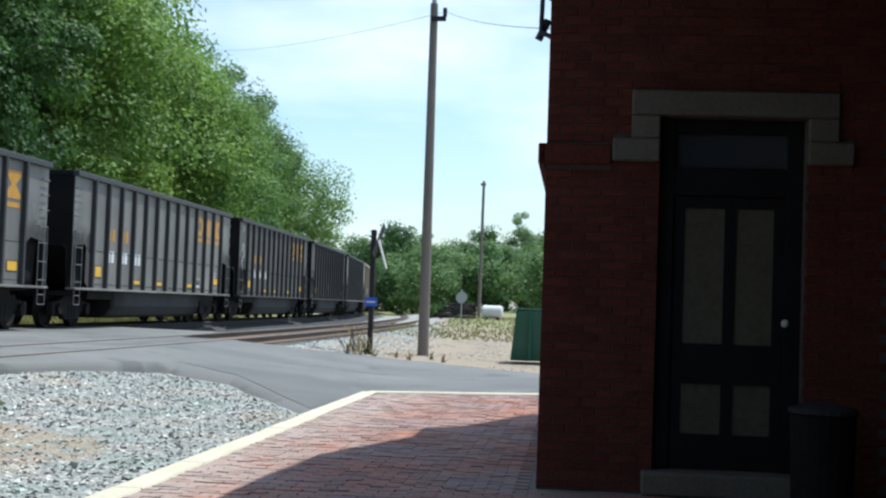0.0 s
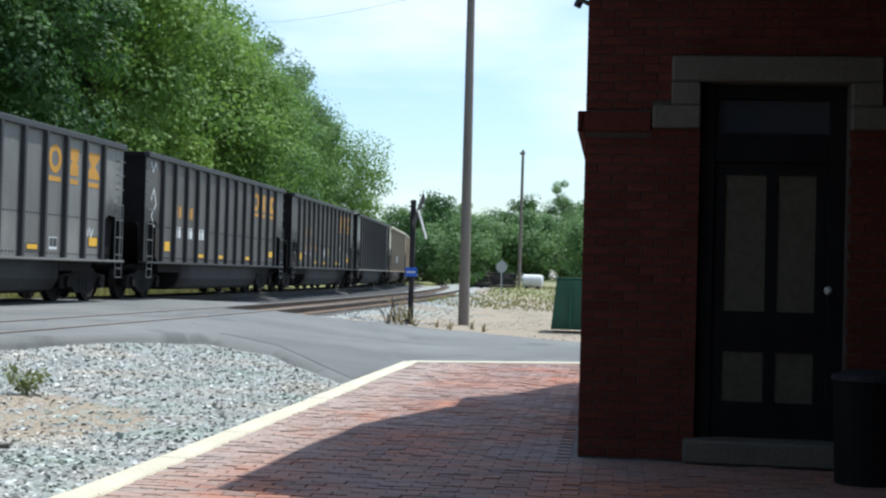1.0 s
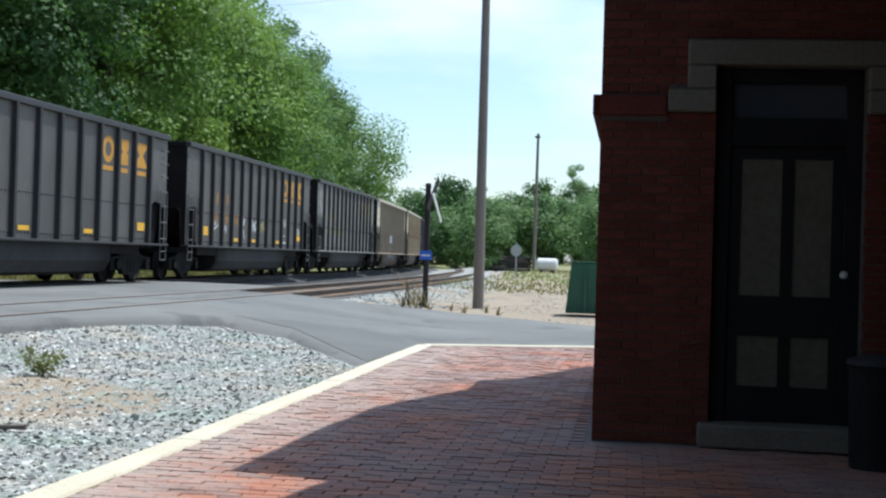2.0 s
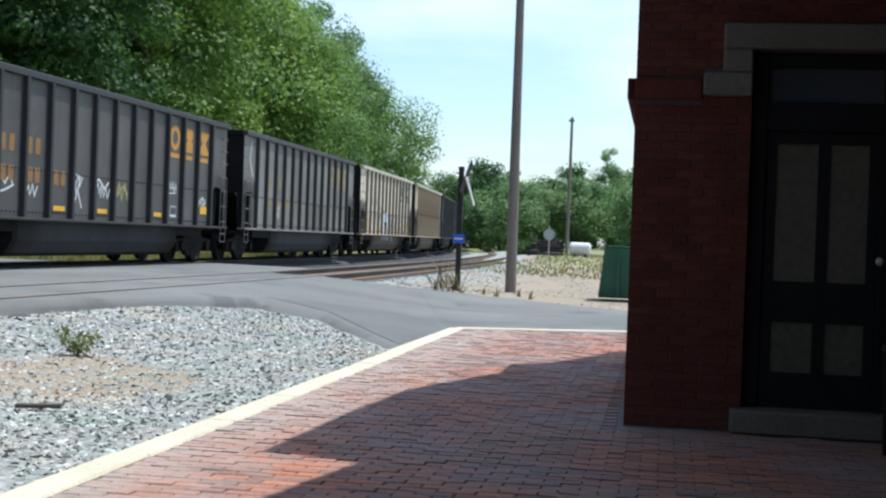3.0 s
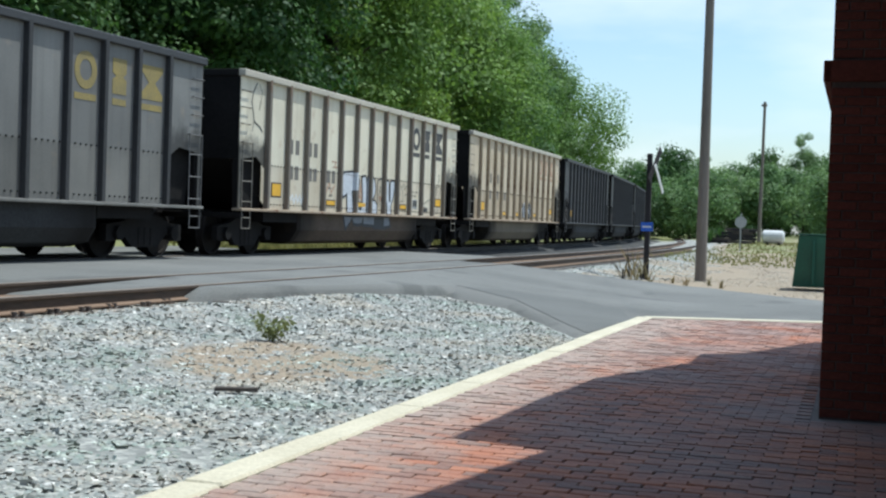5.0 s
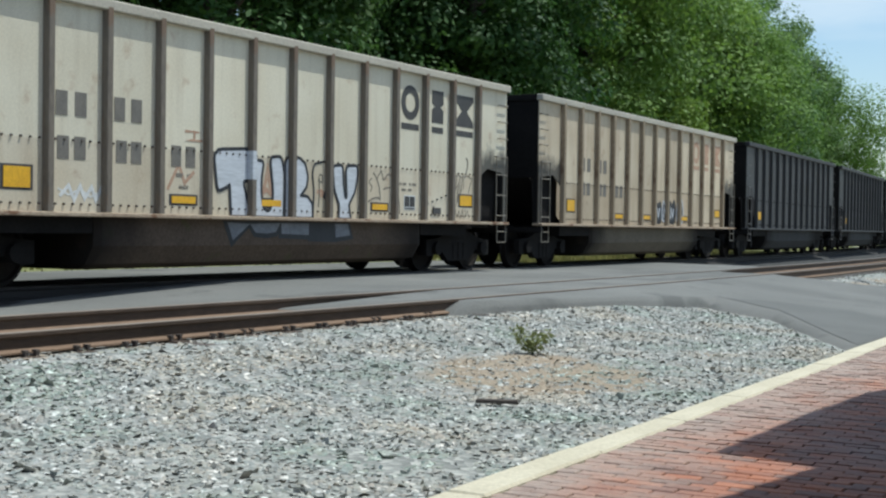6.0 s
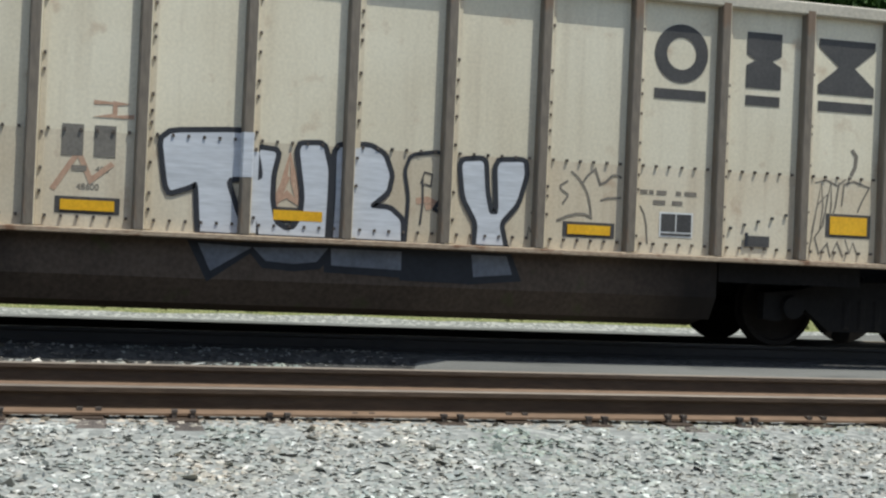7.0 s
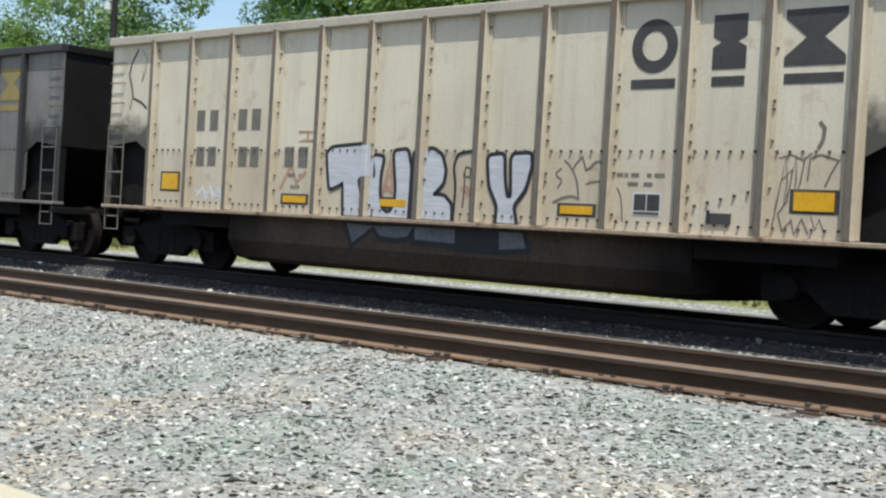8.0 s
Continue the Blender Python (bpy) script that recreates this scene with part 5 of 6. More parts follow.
TRAIN = [
    (-6, "grey", "weathered grey coal hopper of the moving train", big_marks("orange") + plates(REFLECT)),
    (-5, "grey", "weathered grey coal hopper of the moving train", big_marks("orange") + code_marks("orange") + plates(REFLECT)),
    (-4, "grey", "weathered grey coal hopper with orange marks and white scrawls", big_marks("orange") + code_marks("orange", "white") + plates(REFLECT) + [white_tag(5.2, 0.5)] + box_label()),
    (-3, "brown", "dark brown-grey coal hopper with orange marks", big_marks("orange") + code_marks("orange", "white") + plates(REFLECT) + [scrawl([(-6.9, 1.6), (-6.7, 1.9), (-6.5, 1.5), (-6.85, 1.2), (-6.6, 0.9)], 0.02, "white"), scrawl([(-6.95, 2.6), (-6.8, 2.35), (-6.6, 2.6), (-6.5, 2.4)], 0.02, "white")]),
    (-2, "brown", "black-grey coal hopper with large orange marks", big_marks("orange") + code_marks("dull_orange") + plates(REFLECT) + [white_tag(3.25, 0.82), scrawl([(3.25, 0.9), (3.75, 0.92), (3.7, 0.78), (3.3, 0.76)], 0.014, "white"), white_tag(5.35, 0.5), scrawl([(5.35, 0.62), (5.6, 0.74), (5.82, 0.6), (5.5, 0.5)], 0.016, "white"), scrawl([(0.2, 0.5), (0.35, 0.85), (0.5, 0.5), (0.65, 0.85), (0.8, 0.5)], 0.03, "dry_yellow"), scrawl([(0.15, 0.85), (0.3, 0.6), (0.55, 0.8), (0.85, 0.62)], 0.022, "dry_yellow"), white_tag(-1.0, 0.6), white_tag(-0.6, 0.5), white_tag(-3.9, 0.42), scrawl([(-5.0, 0.55), (-4.85, 0.75), (-4.7, 0.62), (-4.55, 0.8), (-4.4, 0.6), (-4.7, 0.5), (-4.95, 0.45)], 0.02, "white"), white_tag(-1.95, 0.7), scrawl([(-1.9, 0.2), (-1.75, 0.5), (-1.85, 0.95), (-1.6, 0.9), (-1.7, 0.6), (-1.5, 0.25)], 0.022, "white"), scrawl([(-1.1, 0.75), (-0.7, 0.9), (-0.4, 0.7), (-0.2, 0.85)], 0.024, "white")] + box_label()),
    (-1, "grey", "grey coal hopper with faded yellow marks and a white scrawl", big_marks("dull_yellow") + code_marks("dull_yellow") + [white_tag(-3.85, 0.35), white_tag(-3.8, 0.6)] + [scrawl([(-6.6, 2.55), (-6.75, 2.0), (-6.4, 1.5)], 0.025, "white")]),
    (0, "beige", "weathered beige coal hopper with silver graffiti letters", main_marks),
    (1, "tan", "rust-streaked tan coal hopper with dark graffiti", big_marks("rust_mark") + code_marks("worn_mark") + plates(REFLECT) + block_graffiti()),
    (2, "black", "sooty black coal hopper of the moving train", [white_tag(1.0, 0.3)] + plates(REFLECT[:1])),
    (3, "black", "sooty black coal hopper of the moving train", plates(REFLECT[:1])),
    (4, "black", "sooty black coal hopper of the moving train", plates(REFLECT[:1])),
    (5, "brown", "dark brown-grey coal hopper of the moving train", big_marks("orange")),
    (6, "tan", "rust-streaked tan coal hopper of the moving train", big_marks("rust_mark")),
    (7, "black", "sooty black coal hopper of the moving train", []),
]
CARS = [(n, hopper(coat, label, marks, {"tan": "belly_light", "beige": "belly"}.get(coat, "belly_dark"))) for n, coat, label, marks in TRAIN]


# ---- trees and shrubs ----
def leaf_crown(seed, height, base_h, width, count, size, clumps, droop=0.0):
    r = np.random.RandomState(seed)
    mid, hz = (height + base_h) / 2, (height - base_h) / 2
    c = r.normal(size=(clumps, 3))
    c /= np.linalg.norm(c, axis=1, keepdims=True)
    c *= r.uniform(0.25, 0.95, (clumps, 1)) ** 0.6
    taper = 1.0 - 0.35 * np.clip(c[:, 2], 0, 1)
    c = np.stack([c[:, 0] * width * taper, c[:, 1] * width * taper, mid + c[:, 2] * hz], -1)
    cr = r.uniform(0.15, 0.36, clumps) * width * (1.25 if clumps < 100 else 1.0)
    which = r.randint(0, clumps, count)
    d = r.normal(size=(count, 3))
    d /= np.linalg.norm(d, axis=1, keepdims=True)
    p = c[which] + d * (cr[which] * r.uniform(0.62, 1.08, count))[:, None] * np.array([1, 1, 0.75])
    n = d + r.normal(0, 0.4, (count, 3)) + np.array([0, 0, 0.55])
    n /= np.linalg.norm(n, axis=1, keepdims=True)
    t = np.cross(n, r.normal(size=(count, 3)))
    t /= np.linalg.norm(t, axis=1, keepdims=True)
    b = np.cross(n, t)
    s = size * r.uniform(0.6, 1.35, count)[:, None]
    quad = np.stack([p - t * s, p - b * s * 0.55 - n * s * 0.12, p + t * s, p + b * s * 0.55 - n * s * 0.12], 1)
    quad[:, :, 2] -= droop * r.uniform(0, 1, (count, 1))
    return quad.reshape(-1, 3), c


def leaf_mesh(name, verts, material):
    k = len(verts)
    me = bpy.data.meshes.new(name)
    me.vertices.add(k)
    me.vertices.foreach_set("co", verts.ravel())
    me.loops.add(k)
    me.loops.foreach_set("vertex_index", np.arange(k, dtype=np.int32))
    me.polygons.add(k // 4)
    me.polygons.foreach_set("loop_start", np.arange(0, k, 4, dtype=np.int32))
    me.update(calc_edges=True)
    me.materials.append(material)
    return me


def tree(seed, height, base_h, width, count, size, clumps, leaf, label, name="tree"):
    r = random.Random(seed)
    ob = thing(name, label, "tree", group="trees along the line")
    verts, centres = leaf_crown(seed, height, base_h, width, count, size, clumps)
    bm = bmesh.new()
    top = height * 0.75
    tube(bm, (0, 0, -0.3), (0.1, 0.05, base_h), height * 0.022, height * 0.016, 9)
    tube(bm, (0.1, 0.05, base_h), (0.0, 0.1, top), height * 0.016, height * 0.004, 8)
    for c in centres[:: max(1, clumps // 16)]:
        z = min(top * 0.95, max(base_h * 0.7, c[2] - r.uniform(0.8, 2.2)))
        tube(bm, (0.05, 0.05, z), tuple(c), height * 0.006, height * 0.0015, 6)
    part("trunk", bm, M["bark"], ob)
    part("crown", leaf_mesh("crown", verts, M[leaf]), None, ob)
    return ob


KINDS = [
    tree(21, 16.0, 1.6, 4.8, 32000, 0.115, 95, "leaf", "tall broad-leaved tree in full summer green"),
    tree(22, 17.0, 1.5, 4.4, 30000, 0.115, 70, "leaf_dark", "tall dark green tree hung with creepers"),
    tree(23, 15.0, 1.4, 5.0, 32000, 0.115, 90, "leaf", "wide broad-leaved tree in full summer green"),
    tree(24, 9.0, 0.5, 3.6, 15000, 0.12, 80, "leaf_light", "bright yellow-green young tree"),
    tree(25, 18.0, 2.5, 4.0, 30000, 0.115, 75, "leaf_dark", "tall dark tree with drooping boughs"),
    tree(26, 15.0, 0.3, 6.0, 9500, 0.25, 80, "leaf_hazed", "distant round green tree at the wood's edge"),
    tree(27, 16.0, 0.3, 5.4, 9500, 0.25, 80, "leaf_dark", "distant dark green tree of the wood"),
    tree(28, 9.0, 0.0, 5.2, 7000, 0.21, 50, "leaf_hazed", "distant green thicket below the woods"),
    tree(29, 17.0, 0.8, 3.9, 24000, 0.12, 80, "leaf_hazed", "hazy soft green tree behind the line"),
]
USED = [False] * len(KINDS)


def plant(kind, x, y, scale, turn):
    m = pose(x, y, ground_z(x, y) - 0.1, 0, 0, turn) @ Matrix.Diagonal((scale, scale, scale * (0.93 + 0.14 * ((turn * 7) % 10) / 10), 1))
    if not USED[kind]:
        USED[kind] = True
        KINDS[kind].matrix_basis = m
        return KINDS[kind]
    ob = copy_thing(KINDS[kind], Matrix())
    ob.matrix_basis = m
    return ob


tr = random.Random(5)
for i in range(5, 30):
    y = -48 + i * 5.15
    kind = (1, 4, 0, 2, 0, 1, 2, 0)[i % 8]
    if 40 < y < 76:
        kind = (0, 2)[i % 2]
    if 44 < y < 50:
        kind = 4
    if 12 <= y < 37:
        kind = (4, 1)[i % 2]
    if 76 <= y:
        kind = (1, 8, 2)[i % 3]
    if y < 12:
        kind = (8, 0, 2)[i % 3]
    plant(kind, -26.5 + tr.uniform(-1.5, 1.2) - (0.6 if y > 90 else 0), y + tr.uniform(-1, 1), tr.uniform(1.12, 1.2) if 20 < y < 55 else tr.uniform(1.22, 1.3) if 55 <= y < 66 else tr.uniform(1.04, 1.1) if 66 <= y < 77 else tr.uniform(0.96, 1.03) if y >= 77 else tr.uniform(0.8, 0.98), tr.uniform(0, 360))
for i in range(16):
    y = -30 + i * 8.2
    plant((6, 5, 6, 5)[i % 4], -34 + tr.uniform(-2, 2), y + tr.uniform(-2, 2), tr.uniform(1.0, 1.15), tr.uniform(0, 360))
for x, y, s in ((-23.2, 52, 0.75), (-23.4, 60, 0.85), (-23.6, 67, 0.7), (-23.0, 37, 0.5), (-24, 80, 0.6), (-23.5, 28, 0.45)):
    plant(3, x, y, s, tr.uniform(0, 360))
# far woods that close the view beyond the bend
for i in range(26):
    x = -58 + i * 2.6
    y = 150 + tr.uniform(0, 40)
    plant((5, 8, 5, 6)[i % 4], x + tr.uniform(-1, 1), y, tr.uniform(0.45, 0.8) * (1.0 if x < -14 else 0.95), tr.uniform(0, 360))
for x, y, s, k in ((-31.5, 172, 0.66, 6), (-27.5, 168, 0.68, 5), (-17.5, 135, 0.8, 7), (-21, 130, 0.86, 7), (-14.5, 138, 0.8, 7), (-25, 140, 0.66, 6), (-7, 128, 0.9, 7), (-3.5, 112, 0.8, 3), (-1, 120, 0.6, 5), (1.5, 130, 0.7, 6), (-11, 140, 0.85, 7), (-30, 140, 0.5, 7), (-36, 145, 0.5, 7)):
    plant(k, x, y, s, tr.uniform(0, 360))
for i in range(17):
    plant(7, -50 + i * 3.3, 138 + tr.uniform(0, 12), tr.uniform(0.3, 0.5), tr.uniform(0, 360))
for x, y, s, k in ((-31.6, -46.0, 0.86, 8), (-29, -50, 0.62, 0), (-25, -55, 0.66, 2), (-36.6, -41.6, 0.76, 8), (-38, -35.5, 0.7, 0), (-52, -62, 0.4, 5), (-56, -74, 0.5, 5), (-36, -72, 0.7, 6), (-28, -66, 0.7, 5)):
    plant(k, x, y, s, tr.uniform(0, 360))

# weeds and dry stalks
def weed(x, y, h, mat, label, seed, n=60):
    r = np.random.RandomState(seed)
    pts = []
    for _ in range(n):
        a, lean = r.uniform(0, 6.28), r.uniform(0.1, 0.8)
        tip = np.array([math.cos(a) * lean * h, math.sin(a) * lean * h, h * r.uniform(0.3, 1.0)])
        root = r.normal(0, 0.03, 3) * [1, 1, 0]
        side = np.array([-math.sin(a), math.cos(a), 0]) * 0.012
        mid = (root + tip) / 2 + [0, 0, h * 0.12]
        pts += [root - side, root + side, mid + side * 1.3, mid - side * 1.3, mid - side * 1.3, mid + side * 1.3, tip + side * 0.2, tip - side * 0.2]
    me = leaf_mesh("weed", np.array(pts), M[mat])
    ob = tagged(new("weed", me), label, "weed", "weeds by the track")
    ob.location = (x, y, ground_z(x, y))
    return ob


def leafy_weed(x, y, h, mat, label, seed):
    """A low branching weed: crooked stems with small pointed leaves."""
    r = np.random.RandomState(seed)
    pts = []
    for _ in range(22):
        a, lean = r.uniform(0, 6.28), r.uniform(0.15, 0.75)
        out = np.array([math.cos(a), math.sin(a), 0])
        top = out * lean * h + np.array([0, 0, h * r.uniform(0.45, 1.0)])
        side = np.array([-out[1], out[0], 0]) * 0.004
        pts += [-side, side, top + side * 0.5, top - side * 0.5]
        for k in range(9):
            p = top * r.uniform(0.3, 1.02) + r.normal(0, 0.008, 3)
            t = r.normal(size=3) + out * 0.6
            t /= np.linalg.norm(t)
            b = np.cross(t, r.normal(size=3))
            b /= np.linalg.norm(b)
            q = r.uniform(0.045, 0.09)
            pts += [p, p + t * q * 0.5 + b * q * 0.22, p + t * q, p + t * q * 0.5 - b * q * 0.22]
    ob = tagged(new("weed", leaf_mesh("weed", np.array(pts), M[mat])), label, "weed", "weeds by the track")
    ob.location = (x, y, ground_z(x, y))
    return ob


M["weed"] = foliage("dull_weed_leaves", (0.14, 0.17, 0.07), (0.28, 0.31, 0.13))
leafy_weed(-6.0, 11.65, 0.28, "weed", "small dusty green weed growing in the gravel", 1)
for i in range(9):
    weed(-6.55 + 0.16 * (i % 5) - 0.05 * i, 30.9 + 0.22 * i, 0.75 + 0.06 * (i % 4), "tar_post" if i % 3 == 0 else "dry", "dead dark weed stalks", 20 + i, 6)
for i in range(5):
    weed(-5.9 + i * 0.42, 31.0 + (i % 2) * 0.8, 0.24, "dry", "dry stalks on bare earth", 40 + i, 9)

# grass beyond the stop sign and behind the train
def grass_patch(x0, x1, y0, y1, n, h, seed, label):
    r = np.random.RandomState(seed)
    pts = []
    for _ in range(n):
        x, y = r.uniform(x0, x1), r.uniform(y0, y1)
        z, a, hh = ground_z(x, y), r.uniform(0, 6.28), h * r.uniform(0.4, 1.2)
        s = np.array([math.cos(a), math.sin(a), 0]) * 0.05
        l = r.normal(0, 0.3, 2) * hh
        p, tip = np.array([x, y, z]), np.array([x + l[0], y + l[1], z + hh])
        pts += [p - s, p + s, tip + s * 0.15, tip - s * 0.15]
    tagged(new("grass", leaf_mesh("grass", np.array(pts), M["grass"])), label, "grass", kind="stuff")


grass_patch(-10.5, 3, 48, 92, 5200, 0.1, 51, "dry yellow-green grass beyond the crossing")
grass_patch(-26, -20.2, -45, 30, 12000, 0.12, 52, "short sunlit grass along the lane behind the train")
grass_patch(-23, -18.0, 33, 62, 6000, 0.22, 53, "green verge grass behind the train beyond the crossing")


# ---- poles, signs and things beyond the crossing ----
def at(x, y):
    return pose(x, y, ground_z(x, y))


pole = thing("utility_pole", "tall weathered wooden utility pole with insulators", "utility pole", at(-5.16, 33.9))
part("shaft", tubes(((0, 0, -0.4), (-0.03, 0, 9.35), 0.15, 0.1), n=14), M["pole"], pole)
part("insulator_bracket", boxes((-0.08, -0.2, 8.85, 0.32, -0.12, 8.98), (0.24, -0.22, 8.98, 0.34, -0.1, 9.2), bevel=0.01), M["tar_post"], pole)
part("pole_cap", tubes(((-0.03, 0, 9.35), (-0.03, 0, 9.55), 0.07, 0.05)), M["zinc"], pole)
far_pole = thing("utility_pole", "slim far utility pole against the sky", "utility pole", at(-9.55, 87))
part("shaft", tubes(((0, 0, -0.4), (0.05, 0, 9.2), 0.13, 0.09), n=10), M["pole"], far_pole)
part("insulator_bracket", boxes((-0.16, -0.08, 8.9, 0.2, 0.08, 9.05), bevel=0.01), M["pole"], far_pole)


def cable(name, a, b, sag, label):
    bm = bmesh.new()
    a, b = Vector(a), Vector(b)
    pts = [a.lerp(b, k / 16) - Vector((0, 0, sag * 4 * (k / 16) * (1 - k / 16))) for k in range(17)]
    for p, q in zip(pts, pts[1:]):
        tube(bm, p, q, 0.0055, n=5)
    return tagged(part(name, bm, M["wire"]), label, "cable", "overhead cables")


cable("overhead_cable", (-5.0, 33.9, 9.1), (-24.6, 74, 16.0), 0.3, "thin dark cable hung from the utility pole")
cable("overhead_cable", (-4.9, 33.9, 9.15), (-0.9, 15.2, 4.62), 0.1, "thin dark cable hung to the station roof")

lamp_pole = thing("utility_pole", "slim pole with white insulators on short arms", "utility pole", at(-22.6, -33.8))
part("shaft", tubes(((0, 0, -0.3), (0, 0, 8.6), 0.13, 0.09), n=10), M["tar_post"], lamp_pole)
for k, (dx, z) in enumerate(((0.55, 7.95), (-0.35, 7.8), (-0.6, 7.35), (0.3, 7.6), (-0.2, 7.05))):
    part("arm", tubes(((0, 0, z - 0.12), (-dx * 0.8, dx * 0.6, z - 0.06), 0.03)), M["zinc"], lamp_pole)
    part("insulator", tubes(((-dx * 0.8, dx * 0.6, z - 0.1), (-dx * 0.8, dx * 0.6, z + 0.12), 0.11, 0.09)), M["white"], lamp_pole)

xb = thing("crossbuck_post", "dark tarred crossbuck post with a small blue plate", "railroad sign", at(-6.22, 32.0))
part("post", boxes((-0.062, -0.062, -0.3, 0.062, 0.062, 3.12), bevel=0.012), M["tar_post"], xb)
for sgn in (1, -1):
    ln = 0.45 if sgn < 0 else 0.55
    wd = 0.05 if sgn < 0 else 0.09
    bm = boxes((-0.012, -ln, -wd, 0.012, ln, wd), bevel=0.004)
    blade = part("blade", bm, M["white"] if sgn < 0 else M["tar_post"], xb, "weathered white blade seen on edge")
    blade.matrix_basis = pose(0.24 if sgn < 0 else 0.13, 0, 2.5 if sgn < 0 else 2.85, 48 * sgn, 0, -10)
part("blue_plate", boxes((-0.15, -0.095, 1.2, 0.15, -0.08, 1.42), bevel=0.004), M["blue"], xb, "small blue plate with a white line")
part("plate_bar", boxes((-0.11, -0.099, 1.29, 0.11, -0.0955, 1.33)), M["white"], xb)

stop = thing("stop_sign", "grey metal back of a stop sign on a slim post", "road sign", at(-8.6, 69.6))
part("post", boxes((-0.03, -0.03, -0.2, 0.03, 0.03, 2.0), bevel=0.005), M["zinc"], stop)
bm = bmesh.new()
prism(bm, [(math.cos(radians(22.5 + 45 * k)) * 0.32, 1.56 + math.sin(radians(22.5 + 45 * k)) * 0.32) for k in range(8)], 1, -0.045, -0.032)
part("sign_plate", bm, M["zinc"], stop)

dump = thing("dumpster", "dark green metal dumpster", "dumpster", at(-1.75, 32.7) @ pose(0, 0, 0, 0, 0, 2))
bm = bmesh.new()
lo = [bm.verts.new(p) for p in ((-0.98, -0.6, 0.08), (0.95, -0.6, 0.08), (0.95, 0.7, 0.08), (-0.98, 0.7, 0.08))]
hi = [bm.verts.new(p) for p in ((-0.85, -0.75, 1.33), (0.95, -0.75, 1.33), (0.95, 0.75, 1.33), (-0.85, 0.75, 1.33))]
for i in range(4):
    bm.faces.new((lo[i], lo[(i + 1) % 4], hi[(i + 1) % 4], hi[i]))
bm.faces.new(lo[::-1])
bm.faces.new(hi)
bmesh.ops.bevel(bm, geom=list(bm.edges), offset=0.02, segments=1, affect="EDGES")
part("bin", bm, M["green"], dump)
part("lid", boxes((-0.89, -0.79, 1.332, 0.98, 0.78, 1.36), bevel=0.006), M["green"], dump)
for x in (-0.5, 0.2):
    part("stiffener", boxes((x - 0.03, -0.79, 0.15, x + 0.03, -0.68, 1.2), bevel=0.006), M["green"], dump)

for i in range(40):
    row, col = divmod(i // 2, 4)
    t_ob = tagged(part("stacked_tie", boxes((-0.75, -0.11, 0, 0.75, 0.11, 0.17), bevel=0.01), M["tar_post"] if i % 3 else M["tie"]), "old dark railway tie stacked in a pile", "railway tie", "pile of old ties")
    x, y = (-12.0 if i % 2 else -10.4) + 0.1 * (i % 3) + (0.35 * row if i % 2 else 0.0), 84 + col * 0.26
    t_ob.matrix_world = pose(x, y, ground_z(x, y) + row * 0.19 + 0.05, 0, 2 if row == 4 else 0, 2 * (i % 3))
for i, (x, y, h) in enumerate(((-12.3, 83.6, 1.05), (-11.7, 84.2, 1.2), (-12.8, 84.4, 0.8))):
    weed(x, y, h, "leaf_dark", "dark shrub beside the pile of ties", 70 + i, 160)
tank = thing("storage_tank", "white cylindrical tank lying on its side", "tank", at(-8.0, 80.5))
part("shell", tubes(((-0.55, 0, 0.5), (0.55, 0, 0.5), 0.4), ((-0.66, 0, 0.5), (-0.55, 0, 0.5), 0.26, 0.4), ((0.55, 0, 0.5), (0.66, 0, 0.5), 0.4, 0.26), n=18), M["white"], tank)
for x in (-0.35, 0.35):
    part("cradle", boxes((x - 0.06, -0.3, -0.05, x + 0.06, 0.3, 0.16), bevel=0.01), M["under"], tank)

plank = tagged(part("plank", boxes((-0.16, -0.03, 0, 0.16, 0.03, 0.03), bevel=0.004), M["tie"]), "short dark piece of wood lying on the gravel", "plank")
plank.matrix_world = pose(-4.72, 8.6, ground_z(-4.72, 8.6) + 0.025, 0, 0, 25)

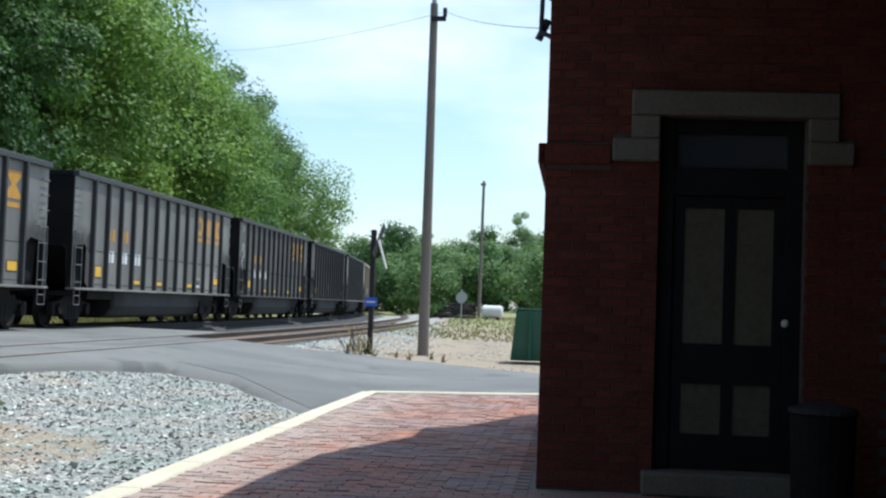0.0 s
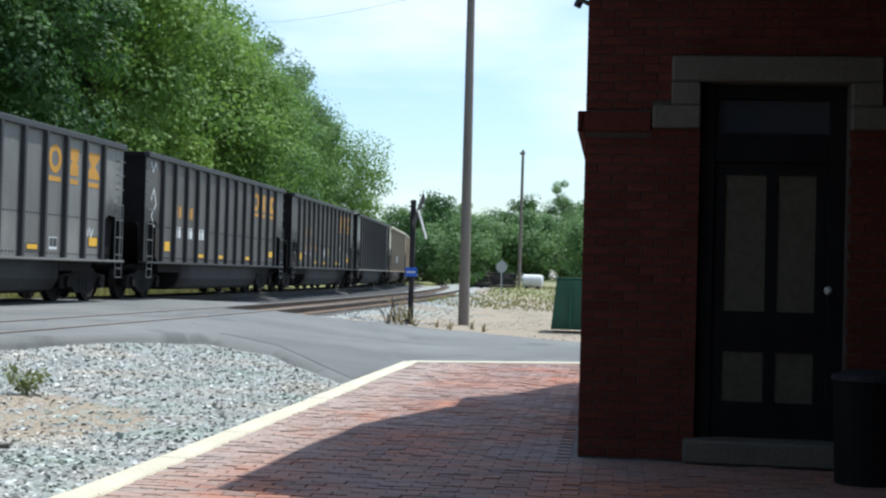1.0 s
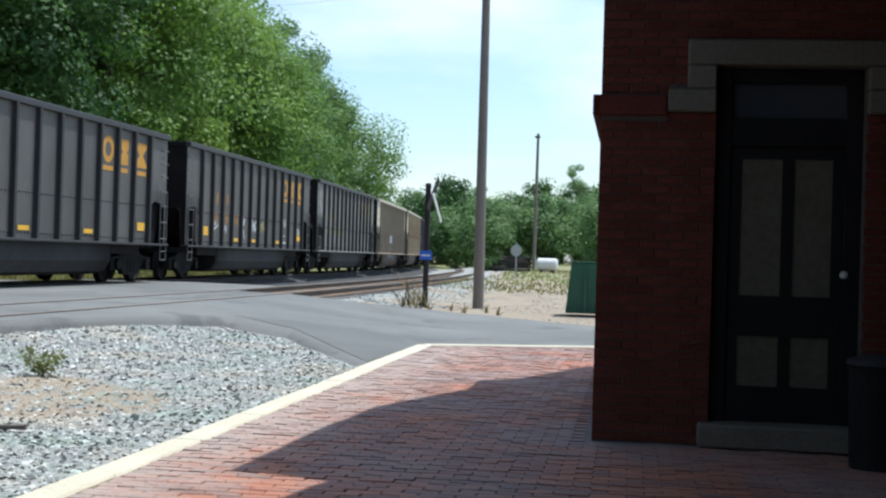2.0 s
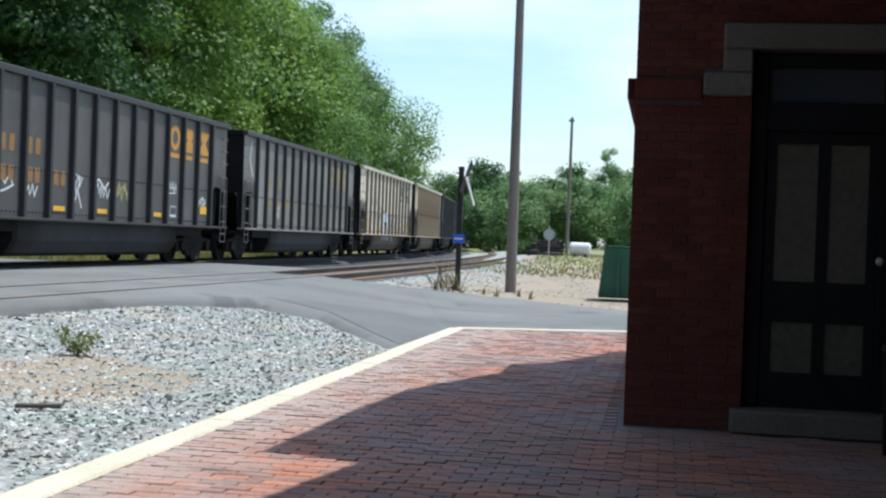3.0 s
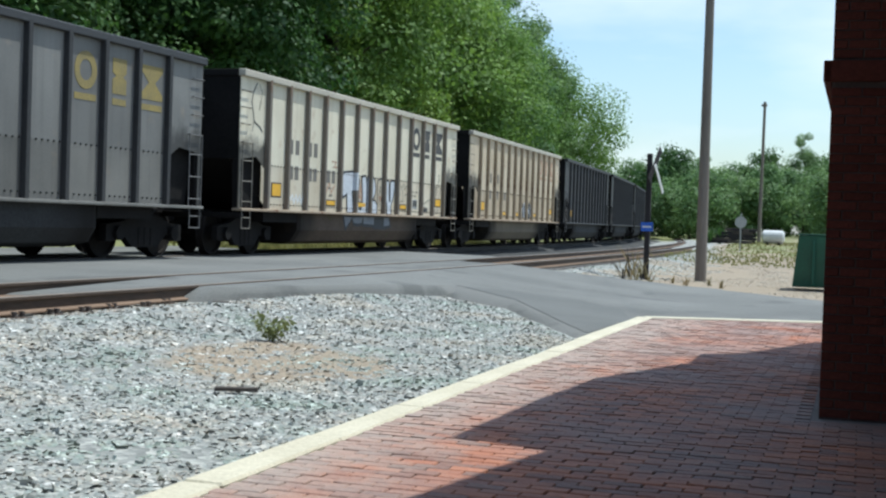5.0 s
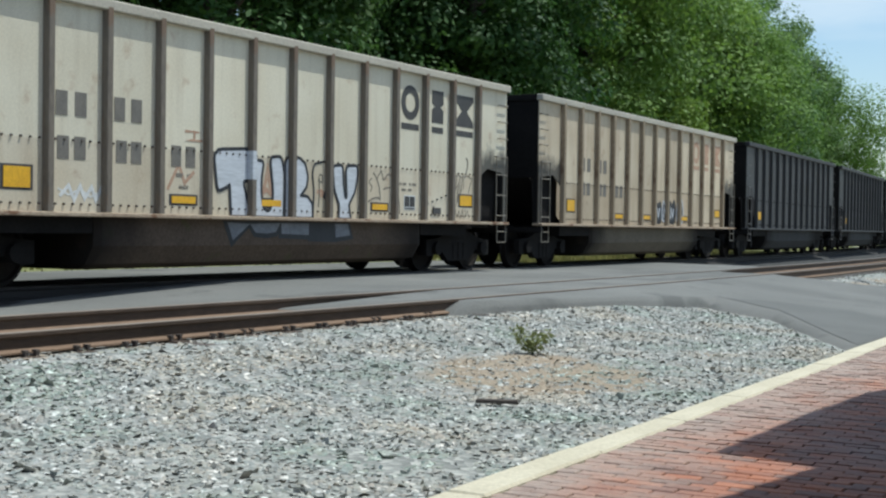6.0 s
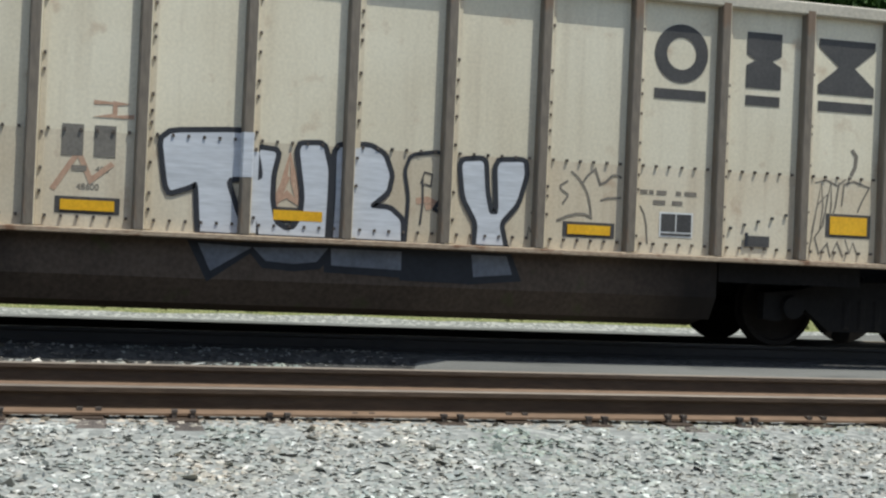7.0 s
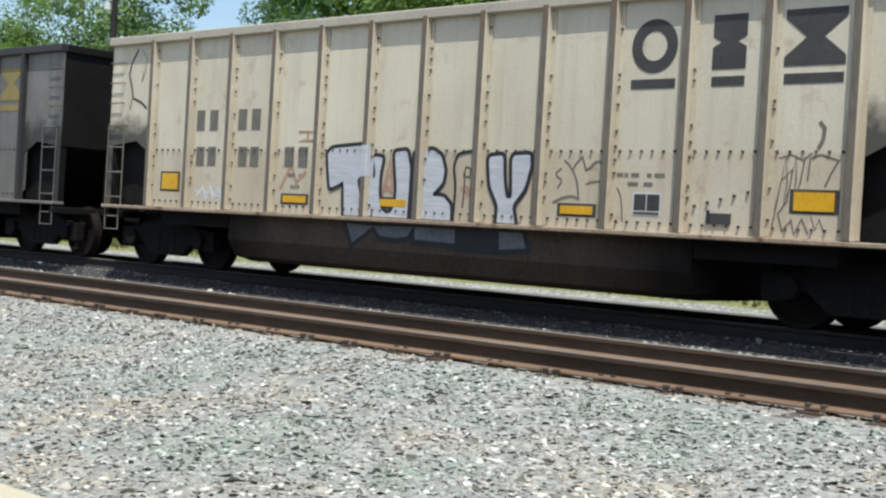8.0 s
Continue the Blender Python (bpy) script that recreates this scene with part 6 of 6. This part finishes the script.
# ---- bricks and pavers ----
bx, bh, by = 0.203, 0.0575, 0.1
brick_mesh = mesh_of("brick", boxes((-bx / 2, 0, -bh / 2, bx / 2, 0.03, bh / 2), bevel=0.003), M["brick"])
half_mesh = mesh_of("brick", boxes((-0.048, 0, -bh / 2, 0.048, 0.03, bh / 2), bevel=0.003), M["brick"])
BLOCKED = ((DX0 - 0.003, DX1 + 0.003, -1, DZ1), (0.383, 1.887, 2.597, 2.962), (0.248, 1.992, 2.428, 2.6), (-0.3, 0.243, 2.398, 2.552))
rest_v, rest_f, made = [], [], 0
row = 0
z = 0.035
while z < 4.58:
    x = -0.24 + (bx / 2 if row % 2 else 0.0)
    cells = [(-0.24 + 0.048, half_mesh, 0.048)] if row % 2 else []
    x0 = -0.24 + (0.106 if row % 2 else 0.0)
    while x0 < 2.3:
        cells.append((x0 + bx / 2, brick_mesh, bx / 2))
        x0 += 0.213
    for c, me, hw in cells:
        if c + hw > 2.4:
            continue
        out = rng.uniform(-0.002, 0.003)
        left = [(c - hw, c + hw)]
        for b0, b1, h0, h1 in BLOCKED:
            if h0 < z + bh / 2 and z - bh / 2 < h1:
                left = [q for a0, a1 in left for q in ((a0, min(a1, b0)), (max(a0, b1), a1)) if q[1] - q[0] > 0.02]
        if left != [(c - hw, c + hw)]:
            for a0, a1 in left:
                k = len(rest_v)
                rest_v += [(a0 if sx < 0 else a1, WY + out + sy * 0.03, z + sz * bh / 2) for sx in (-1, 1) for sy in (0, 1) for sz in (-1, 1)]
                rest_f += [tuple(k + i for i in q) for q in CUBE_F.tolist()]
            continue
        if c < DX0 and made < 300:
            b = part("brick", me, None, wall_wing)
            b.matrix_basis = pose(c, WY + out, z, rng.uniform(-0.3, 0.3), 0, rng.uniform(-0.4, 0.4))
            made += 1
        else:
            k = len(rest_v)
            rest_v += [(c + sx * hw, WY + out + sy * 0.03, z + sz * bh / 2) for sx in (-1, 1) for sy in (0, 1) for sz in (-1, 1)]
            rest_f += [tuple(k + i for i in q) for q in CUBE_F.tolist()]
    z += 0.0675
    row += 1
tagged(part("brick_rest", loose("brick_rest", rest_v, rest_f, M["brick"]), None, station), kind="stuff")

pl, pw = 0.2, 0.092
paver_mesh = mesh_of("paver", boxes((-pl / 2, -pw / 2, -0.04, pl / 2, pw / 2, 0), bevel=0.006), M["paver"])
rest_v, rest_f, made, row = [], [], 0, 0
y = -13.0
while y < 23.6:
    x = -2.86 - 0.0367 * max(0.0, 4.1 - y) + (-0.106 if row % 2 else 0.0) + pl / 2
    while x < (2.3 if y < WY - 0.2 else -0.3):
        if y < 19.0 + (x + 2.95) * 0.405 and noise.noise((x * 3, y * 3, 5)) > -0.9:
            z, tilt = rng.uniform(-0.005, 0.003), rng.uniform(-1.2, 1.2)
            if 5.0 < y < 7.4 and x < -0.5 and made < 300:
                b = part("paver", paver_mesh, None, platform)
                b.matrix_basis = pose(x, y, z, rng.uniform(-1.3, 1.3), rng.uniform(-1.0, 1.0), tilt)
                made += 1
            else:
                k = len(rest_v)
                c, s = math.cos(radians(tilt)), math.sin(radians(tilt))
                dz = rng.uniform(-0.002, 0.002, 2)
                for sx in (-1, 1):
                    for sy in (-1, 1):
                        for h in (-0.04, 0):
                            a, b2 = sx * pl / 2 * 0.985, sy * pw / 2 * 0.97
                            rest_v.append((x + a * c - b2 * s, y + a * s + b2 * c, z + h + dz[0] * sx + dz[1] * sy))
                rest_f += [tuple(k + i for i in q) for q in CUBE_F.tolist()]
        x += 0.206
    y += 0.098
    row += 1
tagged(part("paver_rest", loose("paver_rest", rest_v, rest_f, M["paver"]), None, platform), kind="stuff")


# ---- what moves ----
def car_pose(s):
    x0, y0, _ = along(s - TRUCK, TRAIN_X)
    x1, y1, _ = along(s + TRUCK, TRAIN_X)
    z0, z1 = track_rise(y0), track_rise(y1)
    yaw = math.degrees(math.atan2(-(x1 - x0), y1 - y0))
    pitch = math.degrees(math.atan2(z1 - z0, 2 * TRUCK))
    return pose((x0 + x1) / 2, (y0 + y1) / 2, RAIL_Z + (z0 + z1) / 2, pitch, 0, yaw)


def motions():
    for n, car in CARS:
        walk(car, [(k * 0.25, car_pose(2.35 + n * PITCH - SPEED * (k * 0.25 - 7))) for k in range(33)])
    step = SPEED / FPS / WHEEL_R
    spin = [(f / FPS, math.degrees(f * step)) for f in range(241)]
    for ws, a in WHEELSETS:
        walk(ws, [(t, pose(0, a, WHEEL_R, deg, 0, 0)) for t, deg in spin])


motions()
